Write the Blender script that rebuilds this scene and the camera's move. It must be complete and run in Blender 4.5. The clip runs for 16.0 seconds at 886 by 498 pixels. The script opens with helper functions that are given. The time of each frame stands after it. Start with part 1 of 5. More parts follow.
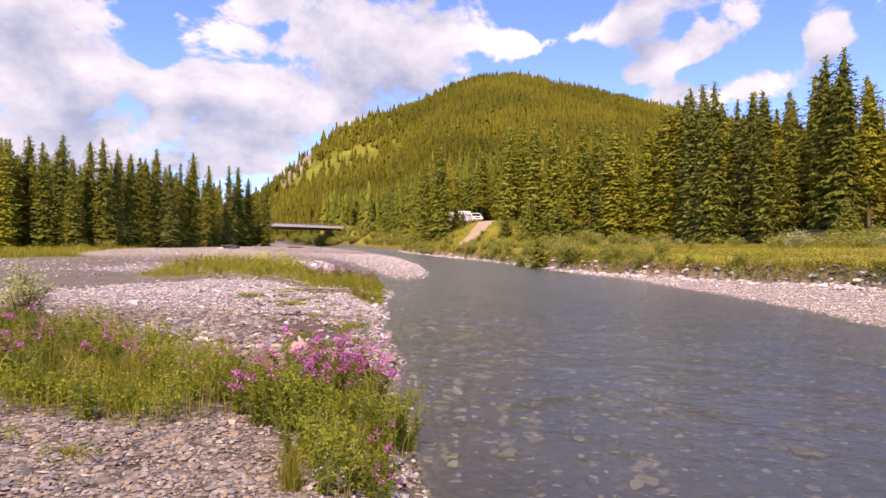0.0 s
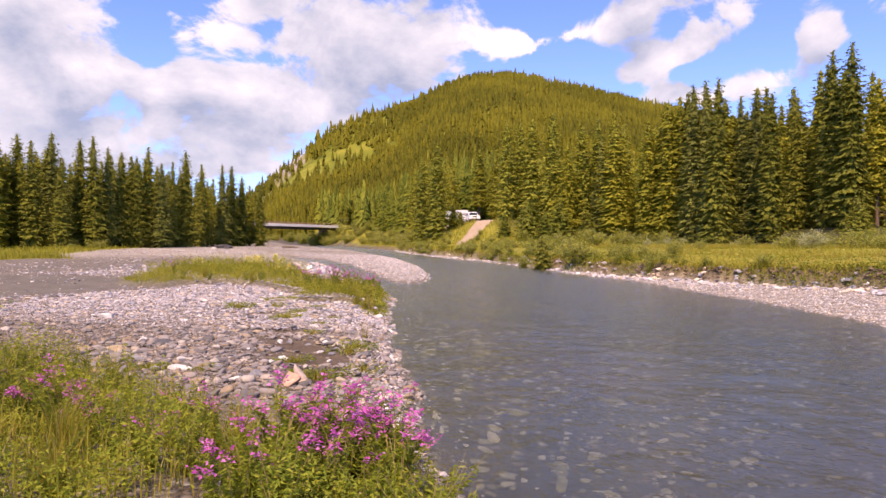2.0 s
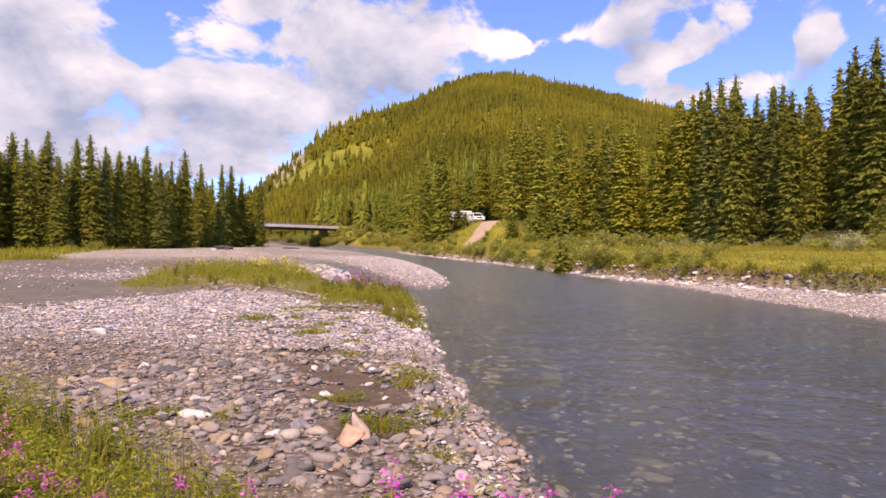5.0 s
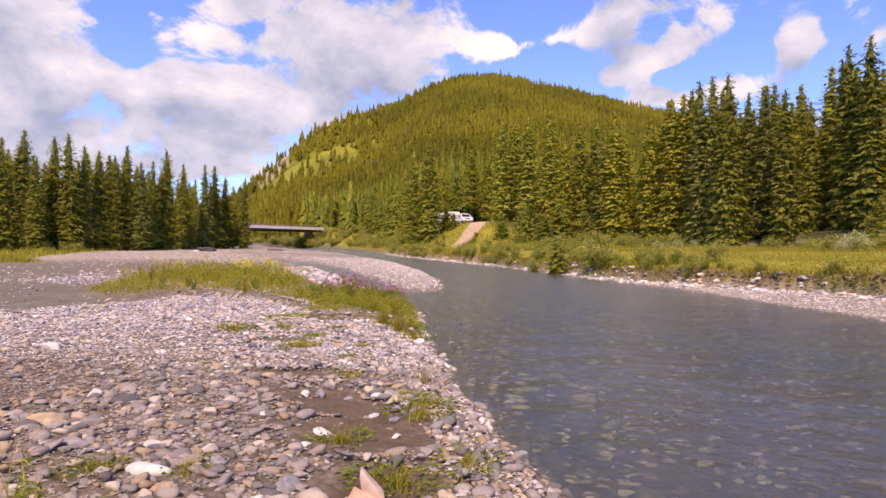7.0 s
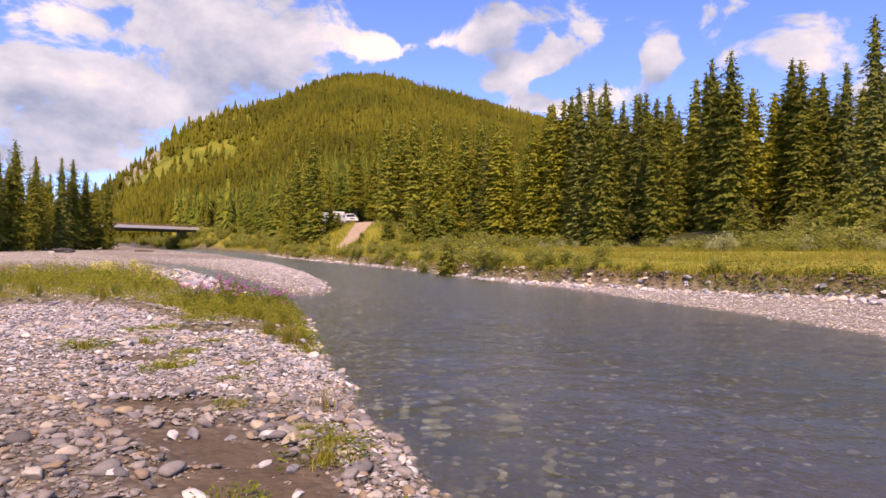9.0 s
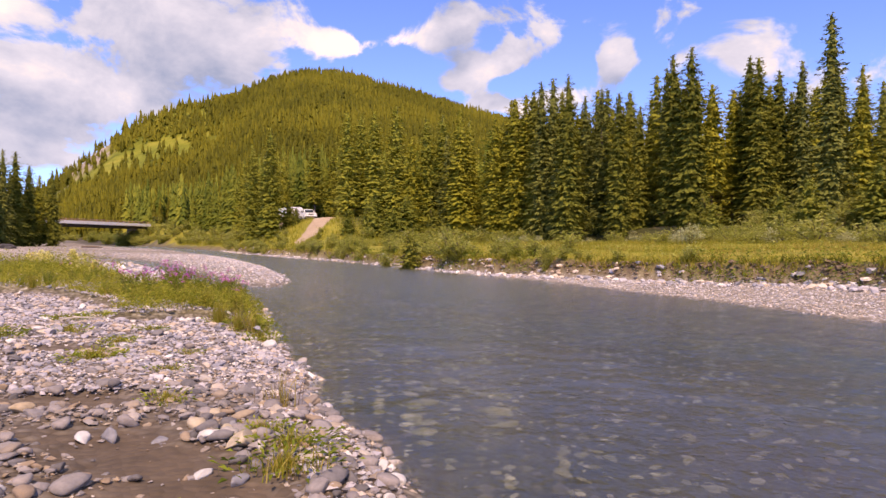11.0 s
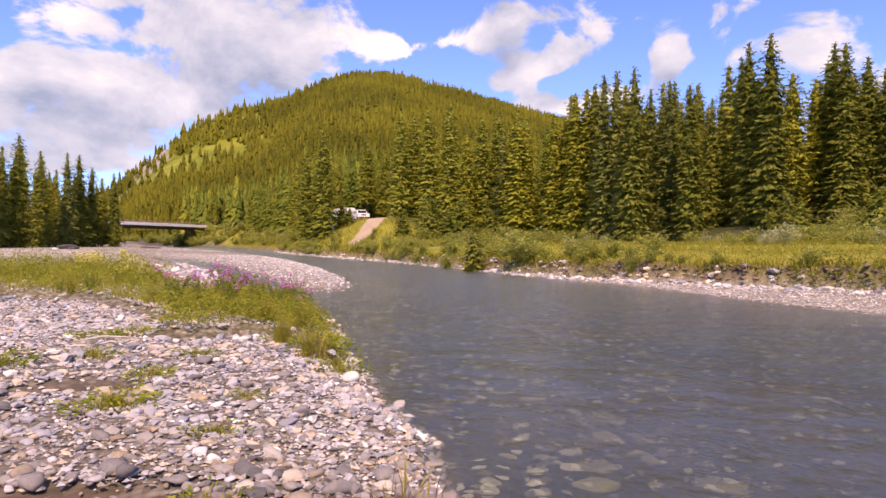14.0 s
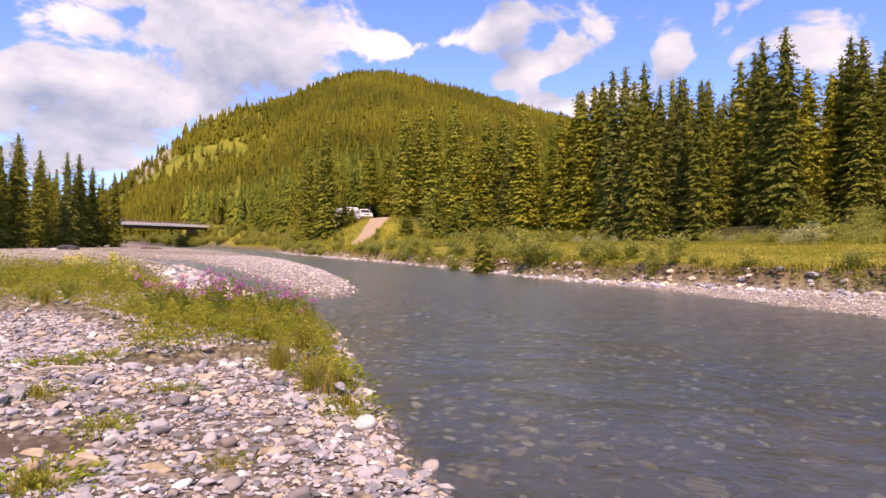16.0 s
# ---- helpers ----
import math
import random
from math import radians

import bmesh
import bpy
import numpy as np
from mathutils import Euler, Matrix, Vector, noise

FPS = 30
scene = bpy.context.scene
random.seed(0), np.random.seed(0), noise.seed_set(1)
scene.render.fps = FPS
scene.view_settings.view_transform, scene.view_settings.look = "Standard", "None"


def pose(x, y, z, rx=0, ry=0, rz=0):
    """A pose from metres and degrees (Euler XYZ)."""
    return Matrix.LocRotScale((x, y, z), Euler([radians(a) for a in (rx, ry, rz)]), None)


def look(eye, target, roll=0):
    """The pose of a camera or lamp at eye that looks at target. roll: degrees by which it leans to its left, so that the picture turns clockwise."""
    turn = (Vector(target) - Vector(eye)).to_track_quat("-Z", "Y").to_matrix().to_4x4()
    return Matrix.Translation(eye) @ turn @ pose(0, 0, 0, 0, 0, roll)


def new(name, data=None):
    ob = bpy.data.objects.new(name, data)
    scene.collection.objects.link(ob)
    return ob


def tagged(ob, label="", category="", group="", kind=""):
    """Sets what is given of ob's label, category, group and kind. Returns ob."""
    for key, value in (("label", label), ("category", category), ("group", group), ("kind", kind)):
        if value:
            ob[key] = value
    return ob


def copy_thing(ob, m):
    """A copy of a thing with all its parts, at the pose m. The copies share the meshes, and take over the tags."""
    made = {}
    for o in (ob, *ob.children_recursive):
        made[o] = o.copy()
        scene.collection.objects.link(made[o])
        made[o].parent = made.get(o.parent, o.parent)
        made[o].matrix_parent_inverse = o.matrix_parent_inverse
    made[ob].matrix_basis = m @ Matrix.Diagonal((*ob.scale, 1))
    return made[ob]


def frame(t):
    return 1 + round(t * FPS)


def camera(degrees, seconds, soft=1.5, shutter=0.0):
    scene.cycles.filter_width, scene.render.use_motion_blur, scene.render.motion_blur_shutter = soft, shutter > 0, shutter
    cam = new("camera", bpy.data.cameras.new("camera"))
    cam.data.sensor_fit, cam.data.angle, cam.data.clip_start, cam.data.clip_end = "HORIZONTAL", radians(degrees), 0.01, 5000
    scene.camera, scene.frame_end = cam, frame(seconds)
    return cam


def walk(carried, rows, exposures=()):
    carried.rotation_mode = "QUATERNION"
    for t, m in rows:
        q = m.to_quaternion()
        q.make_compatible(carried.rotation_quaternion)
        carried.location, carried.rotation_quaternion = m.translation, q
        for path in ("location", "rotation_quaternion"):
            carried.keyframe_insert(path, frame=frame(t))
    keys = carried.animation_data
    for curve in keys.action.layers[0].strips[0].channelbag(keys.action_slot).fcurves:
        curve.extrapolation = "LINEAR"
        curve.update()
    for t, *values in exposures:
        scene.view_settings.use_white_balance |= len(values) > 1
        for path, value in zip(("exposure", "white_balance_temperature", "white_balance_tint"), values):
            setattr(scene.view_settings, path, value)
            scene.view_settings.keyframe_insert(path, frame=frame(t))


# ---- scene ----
cam = camera(68.1, 16.0, 1.5)

PATH = [
    (0, (3.022, 1.876, 1.492), (2.842, 3.868, 1.47), 0.4),
    (0.5, (2.885, 2.184, 1.491), (2.703, 4.175, 1.466), 0.4),
    (1, (2.744, 2.537, 1.533), (2.563, 4.529, 1.509), 0.4),
    (1.5, (2.66, 2.873, 1.612), (2.484, 4.865, 1.586), 0.3),
    (2, (2.571, 3.259, 1.582), (2.407, 5.252, 1.557), 0.3),
    (2.5, (2.402, 3.568, 1.607), (2.24, 5.562, 1.581), 0.4),
    (3, (2.234, 3.844, 1.649), (2.077, 5.838, 1.625), 0.4),
    (3.5, (2.057, 4.113, 1.621), (1.898, 6.107, 1.598), 0.4),
    (4, (1.878, 4.396, 1.581), (1.718, 6.39, 1.558), 0.4),
    (6.5, (1.265, 5.868, 1.609), (1.123, 7.863, 1.591), 0.4),
    (7, (1.181, 6.188, 1.56), (1.066, 8.184, 1.543), 0.3),
    (7.5, (1.075, 6.472, 1.554), (0.983, 8.47, 1.534), 0.4),
    (8, (0.992, 6.76, 1.558), (0.967, 8.759, 1.539), 0.5),
    (8.5, (0.935, 7.0, 1.563), (1.076, 8.995, 1.547), 0.4),
    (9, (0.933, 7.248, 1.542), (1.171, 9.234, 1.529), 0.3),
    (9.5, (0.906, 7.454, 1.525), (1.194, 9.433, 1.513), 0.3),
    (10, (0.884, 7.691, 1.45), (1.227, 9.661, 1.437), 0.3),
    (12.5, (0.841, 9.304, 1.076), (1.206, 11.27, 1.054), 0.4),
    (13, (0.724, 9.722, 1.132), (0.99, 11.704, 1.109), 0.5),
    (13.5, (0.593, 10.068, 1.182), (0.809, 12.057, 1.164), 0.4),
    (14, (0.462, 10.316, 1.223), (0.675, 12.305, 1.208), 0.4),
    (14.5, (0.385, 10.588, 1.167), (0.595, 12.577, 1.153), 0.4),
    (15, (0.349, 10.868, 1.222), (0.557, 12.857, 1.208), 0.3),
    (15.5, (0.341, 11.195, 1.272), (0.547, 13.185, 1.254), 0.3),
    (16, (0.345, 11.548, 1.28), (0.551, 13.537, 1.263), 0.3),
]
walk(cam, [(t, look(e, g, r)) for t, e, g, r in PATH], [(t, e, 8800, 32) for t, e in ((0, .42), (2, .40), (3.5, .35), (7, .27), (10, .21), (12.5, .28), (16, .33))])

# ---- world, sun ----
SUN_AZ, SUN_EL = -172.0, 52.0      # degrees: from +y towards +x, and above the horizon

world = bpy.data.worlds.new("world")
scene.world = world
world.use_nodes = True


def cloud_group(banks):
    """How thick the cloud is in a direction of the sky."""
    nt = bpy.data.node_groups.new("cumulus", "ShaderNodeTree")
    nt.interface.new_socket("Vector", in_out="INPUT", socket_type="NodeSocketVector")
    nt.interface.new_socket("Density", in_out="OUTPUT", socket_type="NodeSocketFloat")
    N, Lk = nt.nodes.new, nt.links.new
    co = N("NodeGroupInput").outputs[0]

    def add(a, b):
        n = N("ShaderNodeMath")
        n.operation = "ADD"
        Lk(a, n.inputs[0])
        Lk(b, n.inputs[1])
        return n.outputs[0]

    def ranged(v, a, b, c, d, kind="LINEAR"):
        n = N("ShaderNodeMapRange")
        n.interpolation_type = kind
        for i, q in enumerate((a, b, c, d)):
            n.inputs[i + 1].default_value = q
        Lk(v, n.inputs[0])
        return n.outputs[0]

    nz = N("ShaderNodeMapping")
    nz.inputs["Scale"].default_value = (1, 1, 1.45)
    Lk(co, nz.inputs["Vector"])
    big = N("ShaderNodeTexNoise")
    for key, v in (("Scale", 7.5), ("Detail", 9), ("Roughness", 0.58), ("Distortion", 0.35)):
        big.inputs[key].default_value = v
    Lk(nz.outputs[0], big.inputs["Vector"])
    bias = None
    for az, el, w, h, k in banks:
        a, e = radians(az), radians(el)
        m = N("ShaderNodeMapping")
        m.vector_type = "TEXTURE"
        m.inputs["Location"].default_value = (math.sin(a) * math.cos(e), math.cos(a) * math.cos(e), math.sin(e))
        m.inputs["Rotation"].default_value = (0, 0, -a)
        m.inputs["Scale"].default_value = (radians(w), 0.35, radians(h))
        Lk(co, m.inputs["Vector"])
        ln = N("ShaderNodeVectorMath")
        ln.operation = "LENGTH"
        Lk(m.outputs[0], ln.inputs[0])
        fall = ranged(ln.outputs["Value"], 0.0, 1.75, k * 0.8, 0.0, "SMOOTHSTEP")
        bias = fall if bias is None else add(bias, fall)
    sep = N("ShaderNodeSeparateXYZ")
    Lk(co, sep.inputs[0])
    # extra unseen cloud overhead, added to grey the reflections and lift ambient light
    total = add(ranged(sep.outputs[2], .38, .62, 0, .16), ranged(big.outputs["Fac"], 0.0, 1.0, -.62, 1.40))
    total = add(total, ranged(bias, -.5, .36, -.5, .36))
    Lk(total, N("NodeGroupOutput").inputs[0])
    return nt


def sky():
    nt = world.node_tree
    nt.nodes.clear()
    N, Lk = nt.nodes.new, nt.links.new

    def math_node(op, a, b=None, clamp=False):
        n = N("ShaderNodeMath")
        n.operation, n.use_clamp = op, clamp
        for i, v in enumerate((a, b)):
            if v is None:
                continue
            if isinstance(v, (int, float)):
                n.inputs[i].default_value = v
            else:
                Lk(v, n.inputs[i])
        return n.outputs[0]

    tex = N("ShaderNodeTexSky")
    tex.sky_type, tex.sun_disc = "NISHITA", False
    tex.sun_elevation, tex.sun_rotation = radians(SUN_EL), radians(SUN_AZ)
    tex.altitude, tex.air_density, tex.dust_density, tex.ozone_density = 1400, 1.0, 0.6, 1.5
    co = N("ShaderNodeTexCoord").outputs["Generated"]
    # cumulus: large banks, each (azimuth, elevation, half width, half height, weight)
    banks = [(-36.1, 14.8, 6.9, 3.6, 0.6), (-37.2, 9.9, 3.9, 1.7, 0.35), (-38.6, 7.1, 5.2, 1.6, 0.4), (-26.6, 9.7, 8.6, 3.4, 0.6), (-19.0, 11.3, 7.0, 3.6, 0.55), (-23.5, 6.4, 11.6, 1.6, 0.4), (-19.9, 17.7, 7.9, 2.4, 0.5), (-10.3, 17.5, 9.3, 3.9, 0.55),
             (-13.2, 12.0, 5.3, 2.9, 0.4), (-7.4, 13.5, 2.5, 1.5, 0.3), (2.0, 16.8, 3.9, 1.1, 0.4), (10.5, 17.9, 3.4, 1.6, 0.5), (11.9, 13.7, 1.9, 0.8, 0.45), (14.7, 15.0, 2.4, 0.9, 0.5), (17.4, 16.3, 2.1, 1.1, 0.5), (19.2, 17.6, 1.4, 1.0, 0.45),
             (25.0, 15.4, 1.6, 1.0, 0.55), (20.0, 12.2, 3.8, 1.3, 0.45), (15.0, 11.8, 3.0, 0.9, 0.35), (-28.7, 14.5, 1.5, 1.9, -0.55), (-19.4, 15.1, 2.6, 0.7, -0.4), (3.4, 19.1, 4.3, 1.3, -0.5), (22.5, 14.9, 1.3, 2.4, -0.45), (27.7, 14.9, 1.3, 3.3, -0.5),
             (0.5, 14.1, 2.4, 1.2, -0.3), (7.7, 14.5, 2.6, 1.3, -0.45), (14.1, 17.5, 1.1, 1.2, -0.35), (16.3, 13.7, 1.7, 0.5, -0.25), (37, 14.6, 4.2, 2.4, 0.55)]
    puffs = cloud_group(banks)

    def density(lift):
        at = N("ShaderNodeVectorMath")
        at.operation = "ADD"
        at.inputs[1].default_value = (0, -.3 * lift, lift)
        Lk(co, at.inputs[0])
        g = N("ShaderNodeGroup")
        g.node_tree = puffs
        Lk(at.outputs[0], g.inputs[0])
        return g.outputs[0]

    here = density(0.0)
    cover = N("ShaderNodeMapRange")
    cover.interpolation_type = "SMOOTHSTEP"
    for i, v in ((1, 0.48), (2, 0.66), (3, 0.0), (4, 0.97)):
        cover.inputs[i].default_value = v
    Lk(here, cover.inputs[0])
    # sunlit crowns and grey bellies: how much less cloud stands a little higher up
    lit = math_node("SUBTRACT", here, density(0.045))
    low = N("ShaderNodeTexNoise")
    low.inputs["Scale"].default_value, low.inputs["Detail"].default_value, low.inputs["Roughness"].default_value = 6.0, 6, 0.55
    off = N("ShaderNodeMapping")
    off.inputs["Location"].default_value, off.inputs["Scale"].default_value = (3.1, 1.7, 0.09), (1, 1, 1.6)
    Lk(co, off.inputs["Vector"])
    Lk(off.outputs[0], low.inputs["Vector"])
    thick = math_node("MULTIPLY", math_node("SUBTRACT", here, 1.0), -0.22)
    bright = math_node("ADD", math_node("MULTIPLY", lit, .5), math_node("ADD", math_node("MULTIPLY", low.outputs["Fac"], 1.25), math_node("ADD", thick, -0.13)))
    tone = N("ShaderNodeValToRGB")
    for e, (p, c) in zip((*tone.color_ramp.elements, tone.color_ramp.elements.new(.9)), ((.33, (.27, .39, .61, 1)), (.53, (.44, .555, .78, 1)), (.72, (.59, .71, .91, 1)))):
        e.position, e.color = p, c
    Lk(bright, tone.inputs["Fac"])
    blue = N("ShaderNodeMix")
    blue.data_type, blue.blend_type = "RGBA", "MULTIPLY"
    blue.inputs["Factor"].default_value = 1.0
    Lk(tex.outputs[0], blue.inputs["A"])
    blue.inputs["B"].default_value = (0.090, 0.148, 0.258, 1)
    mix = N("ShaderNodeMix")
    mix.data_type = "RGBA"
    Lk(cover.outputs[0], mix.inputs["Factor"])
    Lk(blue.outputs["Result"], mix.inputs["A"])
    Lk(tone.outputs[0], mix.inputs["B"])
    bg = N("ShaderNodeBackground")
    bg.inputs["Strength"].default_value = 1.0
    Lk(mix.outputs["Result"], bg.inputs["Color"])
    Lk(bg.outputs[0], N("ShaderNodeOutputWorld").inputs["Surface"])


sky()
sun = new("sun", bpy.data.lights.new("sun", "SUN"))
sun.data.energy, sun.data.angle, sun.data.color = 4.1, radians(0.6), (1.0, 0.90, 0.74)
sa, se = radians(SUN_AZ), radians(SUN_EL)
sun.matrix_world = look((0, 0, 0), (-math.sin(sa) * math.cos(se), -math.cos(sa) * math.cos(se), -math.sin(se)))
sun.location = (-60, -40, 80)

# ---- materials ----


class Mat:
    """A small wrapper for node materials."""

    def __init__(self, name):
        self.m = bpy.data.materials.new(name)
        self.m.use_nodes = True
        self.nt = self.m.node_tree
        self.bsdf = self.nt.nodes["Principled BSDF"]
        self.out = self.nt.nodes["Material Output"]

    def n(self, kind, **values):
        node = self.nt.nodes.new("ShaderNode" + kind)
        for key, v in values.items():
            node.inputs[key.replace("_", " ")].default_value = v
        return node

    def link(self, a, b):
        self.nt.links.new(a, b)

    def coords(self, which="Object", scale=(1, 1, 1)):
        mp = self.n("Mapping", Scale=scale)
        self.link(self.n("TexCoord").outputs[which], mp.inputs["Vector"])
        return mp.outputs[0]

    def noise(self, scale, detail=4, rough=0.55, vec=None):
        node = self.n("TexNoise", Scale=scale, Detail=detail, Roughness=rough)
        self.link(vec or self.coords(), node.inputs["Vector"])
        return node.outputs["Fac"]

    def ramp(self, fac, stops):
        node = self.n("ValToRGB")
        el = node.color_ramp.elements
        while len(el) < len(stops):
            el.new(0.5)
        for e, (p, c) in zip(el, stops):
            e.position, e.color = p, (*c, 1)
        self.link(fac, node.inputs["Fac"])
        return node.outputs[0]

    def mix(self, fac, a, b, blend="MIX"):
        node = self.n("Mix")
        node.data_type, node.blend_type = "RGBA", blend
        for key, v in (("Factor", fac), ("A", a), ("B", b)):
            sock = node.inputs[key]
            if isinstance(v, (int, float)):
                sock.default_value = v
            elif isinstance(v, tuple):
                sock.default_value = (*v, 1)
            else:
                self.link(v, sock)
        return node.outputs["Result"]

    def math(self, op, a, b, clamp=False):
        node = self.n("Math")
        node.operation, node.use_clamp = op, clamp
        for i, v in enumerate((a, b)):
            if isinstance(v, (int, float)):
                node.inputs[i].default_value = v
            else:
                self.link(v, node.inputs[i])
        return node.outputs[0]

    def attr(self, name):
        node = self.n("Attribute")
        node.attribute_name = name
        return node.outputs["Fac"]

    def bump(self, height, strength=0.4, distance=0.02):
        node = self.n("Bump", Strength=strength, Distance=distance)
        self.link(height, node.inputs["Height"])
        self.link(node.outputs[0], self.bsdf.inputs["Normal"])

    def finish(self, colour, rough=0.8, metallic=0.0, spec=0.3):
        if isinstance(colour, tuple):
            self.bsdf.inputs["Base Color"].default_value = (*colour, 1)
        else:
            self.link(colour, self.bsdf.inputs["Base Color"])
        self.bsdf.inputs["Roughness"].default_value = rough
        self.bsdf.inputs["Metallic"].default_value = metallic
        self.bsdf.inputs["Specular IOR Level"].default_value = spec
        return self.m


def plain(name, colour, rough=0.6, metallic=0.0, grain=20.0, vary=0.25):
    k = Mat(name)
    f = k.noise(grain, 5)
    dark = tuple(c * (1 - vary) for c in colour)
    light = tuple(min(1, c * (1 + vary)) for c in colour)
    col = k.ramp(f, [(0.3, dark), (0.7, light)])
    k.bump(f, 0.15, 0.01)
    return k.finish(col, rough, metallic)


def leaf_mat(name, stops, through_light=0.25, patch=0.35, obj=0.0, tone=0.0):
    """Foliage: colour differs from leaf to leaf and from patch to patch."""
    k = Mat(name)
    isl = k.n("NewGeometry").outputs["Random Per Island"]
    f = k.mix(patch, isl, k.noise(0.9, 3, 0.6))
    if obj:
        f = k.mix(obj, f, k.n("ObjectInfo").outputs["Random"])
    if tone:
        f = k.mix(tone, f, k.attr("tone"))
    col = k.ramp(f, stops)
    k.finish(col, 0.7, spec=0.15)
    tr = k.n("BsdfTranslucent")
    k.link(col, tr.inputs["Color"])
    ms = k.n("MixShader", Fac=through_light)
    k.link(k.bsdf.outputs[0], ms.inputs[1])
    k.link(tr.outputs[0], ms.inputs[2])
    k.link(ms.outputs[0], k.out.inputs["Surface"])
    return k.m


def stone_mat(name, wet=0.0, bright=1.0, cool=(1.0, 1.0, .98)):
    k = Mat(name)
    isl = k.n("NewGeometry").outputs["Random Per Island"]
    obj = k.n("ObjectInfo").outputs["Random"]
    pick = k.math("FRACT", k.math("ADD", isl, obj), 0)
    b = bright
    col = k.ramp(pick, [(0.0, (.12 * b, .115 * b, .12 * b)), (0.14, (.19 * b, .185 * b, .20 * b)), (0.32, (.28 * b, .265 * b, .275 * b)),
                        (0.50, (.35 * b, .32 * b, .32 * b)), (0.64, (.24 * b, .225 * b, .235 * b)), (0.76, (.40 * b, .32 * b, .24 * b)),
                        (0.86, (.31 * b, .235 * b, .175 * b)), (0.95, (.56 * b, .52 * b, .48 * b)), (1.0, (.31 * b, .285 * b, .30 * b))])
    fine = k.noise(38, 6, 0.65)
    col = k.mix(0.55, col, k.ramp(fine, [(0.3, (.55, .53, .52)), (0.7, (1, 1, 1))]), "MULTIPLY")
    vein = k.ramp(k.noise(7, 3), [(0.46, (1, 1, 1)), (0.5, (1.25, 1.2, 1.15)), (0.54, (1, 1, 1))])
    col = k.mix(0.5, col, vein, "MULTIPLY")
    col = k.mix(1.0, col, cool, "MULTIPLY")
    k.bump(fine, 0.35, 0.006)
    return k.finish(col, 0.82 - 0.5 * wet, spec=0.25 + 0.3 * wet)


def ground_mat():
    """Gravel, silt, meadow and forest floor, by the zones of the sheet."""
    k = Mat("ground_cover")
    co = k.coords()
    vor = k.n("TexVoronoi", Scale=16.0, Randomness=1.0)
    k.link(co, vor.inputs["Vector"])
    cells = k.n("SeparateColor")
    k.link(vor.outputs["Color"], cells.inputs[0])
    gravel = k.ramp(cells.outputs[0], [(0, (.12, .10, .082)), (.4, (.20, .17, .145)), (.7, (.31, .275, .24)), (.92, (.34, .29, .23)), (1, (.52, .50, .48))])
    edge = k.ramp(vor.outputs["Distance"], [(0.25, (1, 1, 1)), (0.75, (.45, .42, .38))])
    gravel = k.mix(0.85, gravel, edge, "MULTIPLY")
    big = k.noise(0.35, 4, 0.6, co)
    washed = k.ramp(cells.outputs[0], [(0, (.32, .27, .22)), (.5, (.50, .44, .37)), (1, (.68, .62, .54))])
    gravel = k.mix(k.attr("pale"), gravel, k.mix(0.5, washed, edge, "MULTIPLY"))
    silt = k.ramp(k.noise(5, 6, 0.6, co), [(.3, (.085, .062, .042)), (.7, (.15, .11, .078))])
    col = k.mix(k.attr("mud"), gravel, silt)
    sand = k.ramp(k.noise(2, 6, 0.65, co), [(.3, (.11, .096, .080)), (.7, (.20, .178, .150))])
    col = k.mix(k.attr("sand"), col, sand)
    meadow = k.ramp(k.noise(1.3, 6, 0.7, co), [(.3, (.16, .165, .022)), (.5, (.27, .245, .03)), (.72, (.40, .335, .055))])
    col = k.mix(k.attr("grass"), col, meadow)
    floor = k.ramp(k.noise(0.8, 6, 0.7, co), [(.3, (.04, .05, .016)), (.6, (.085, .085, .03)), (.8, (.13, .11, .05))])
    col = k.mix(k.attr("forest"), col, floor)
    earth = k.ramp(k.noise(4, 7, 0.75, co), [(.35, (.07, .047, .03)), (.52, (.17, .12, .078)), (.68, (.32, .24, .17))])
    col = k.mix(k.attr("earth"), col, earth)
    silted = k.ramp(k.noise(1.1, 6, 0.7, co), [(.3, (.05, .048, .04)), (.55, (.11, .102, .085)), (.75, (.21, .19, .15))])
    col = k.mix(k.attr("bed"), col, silted)
    track = k.ramp(k.noise(3, 5, 0.6, co), [(.3, (.40, .29, .20)), (.7, (.52, .40, .29))])
    col = k.mix(k.attr("track"), col, track)
    slope = k.ramp(k.noise(0.05, 8, 0.7, co), [(.35, (.09, .11, .012)), (.5, (.185, .20, .02)), (.62, (.28, .26, .035))])
    col = k.mix(k.attr("hillside"), col, slope)
    rock = k.ramp(k.noise(0.25, 8, 0.7, co), [(.35, (.22, .17, .13)), (.6, (.42, .36, .31))])
    col = k.mix(k.attr("rock"), col, rock)
    col = k.mix(0.35, col, k.ramp(big, [(.35, (.7, .69, .68)), (.65, (1, 1, 1))]), "MULTIPLY")
    k.bump(vor.outputs["Distance"], 0.5, -0.03)
    return k.finish(col, 0.88, spec=0.2)


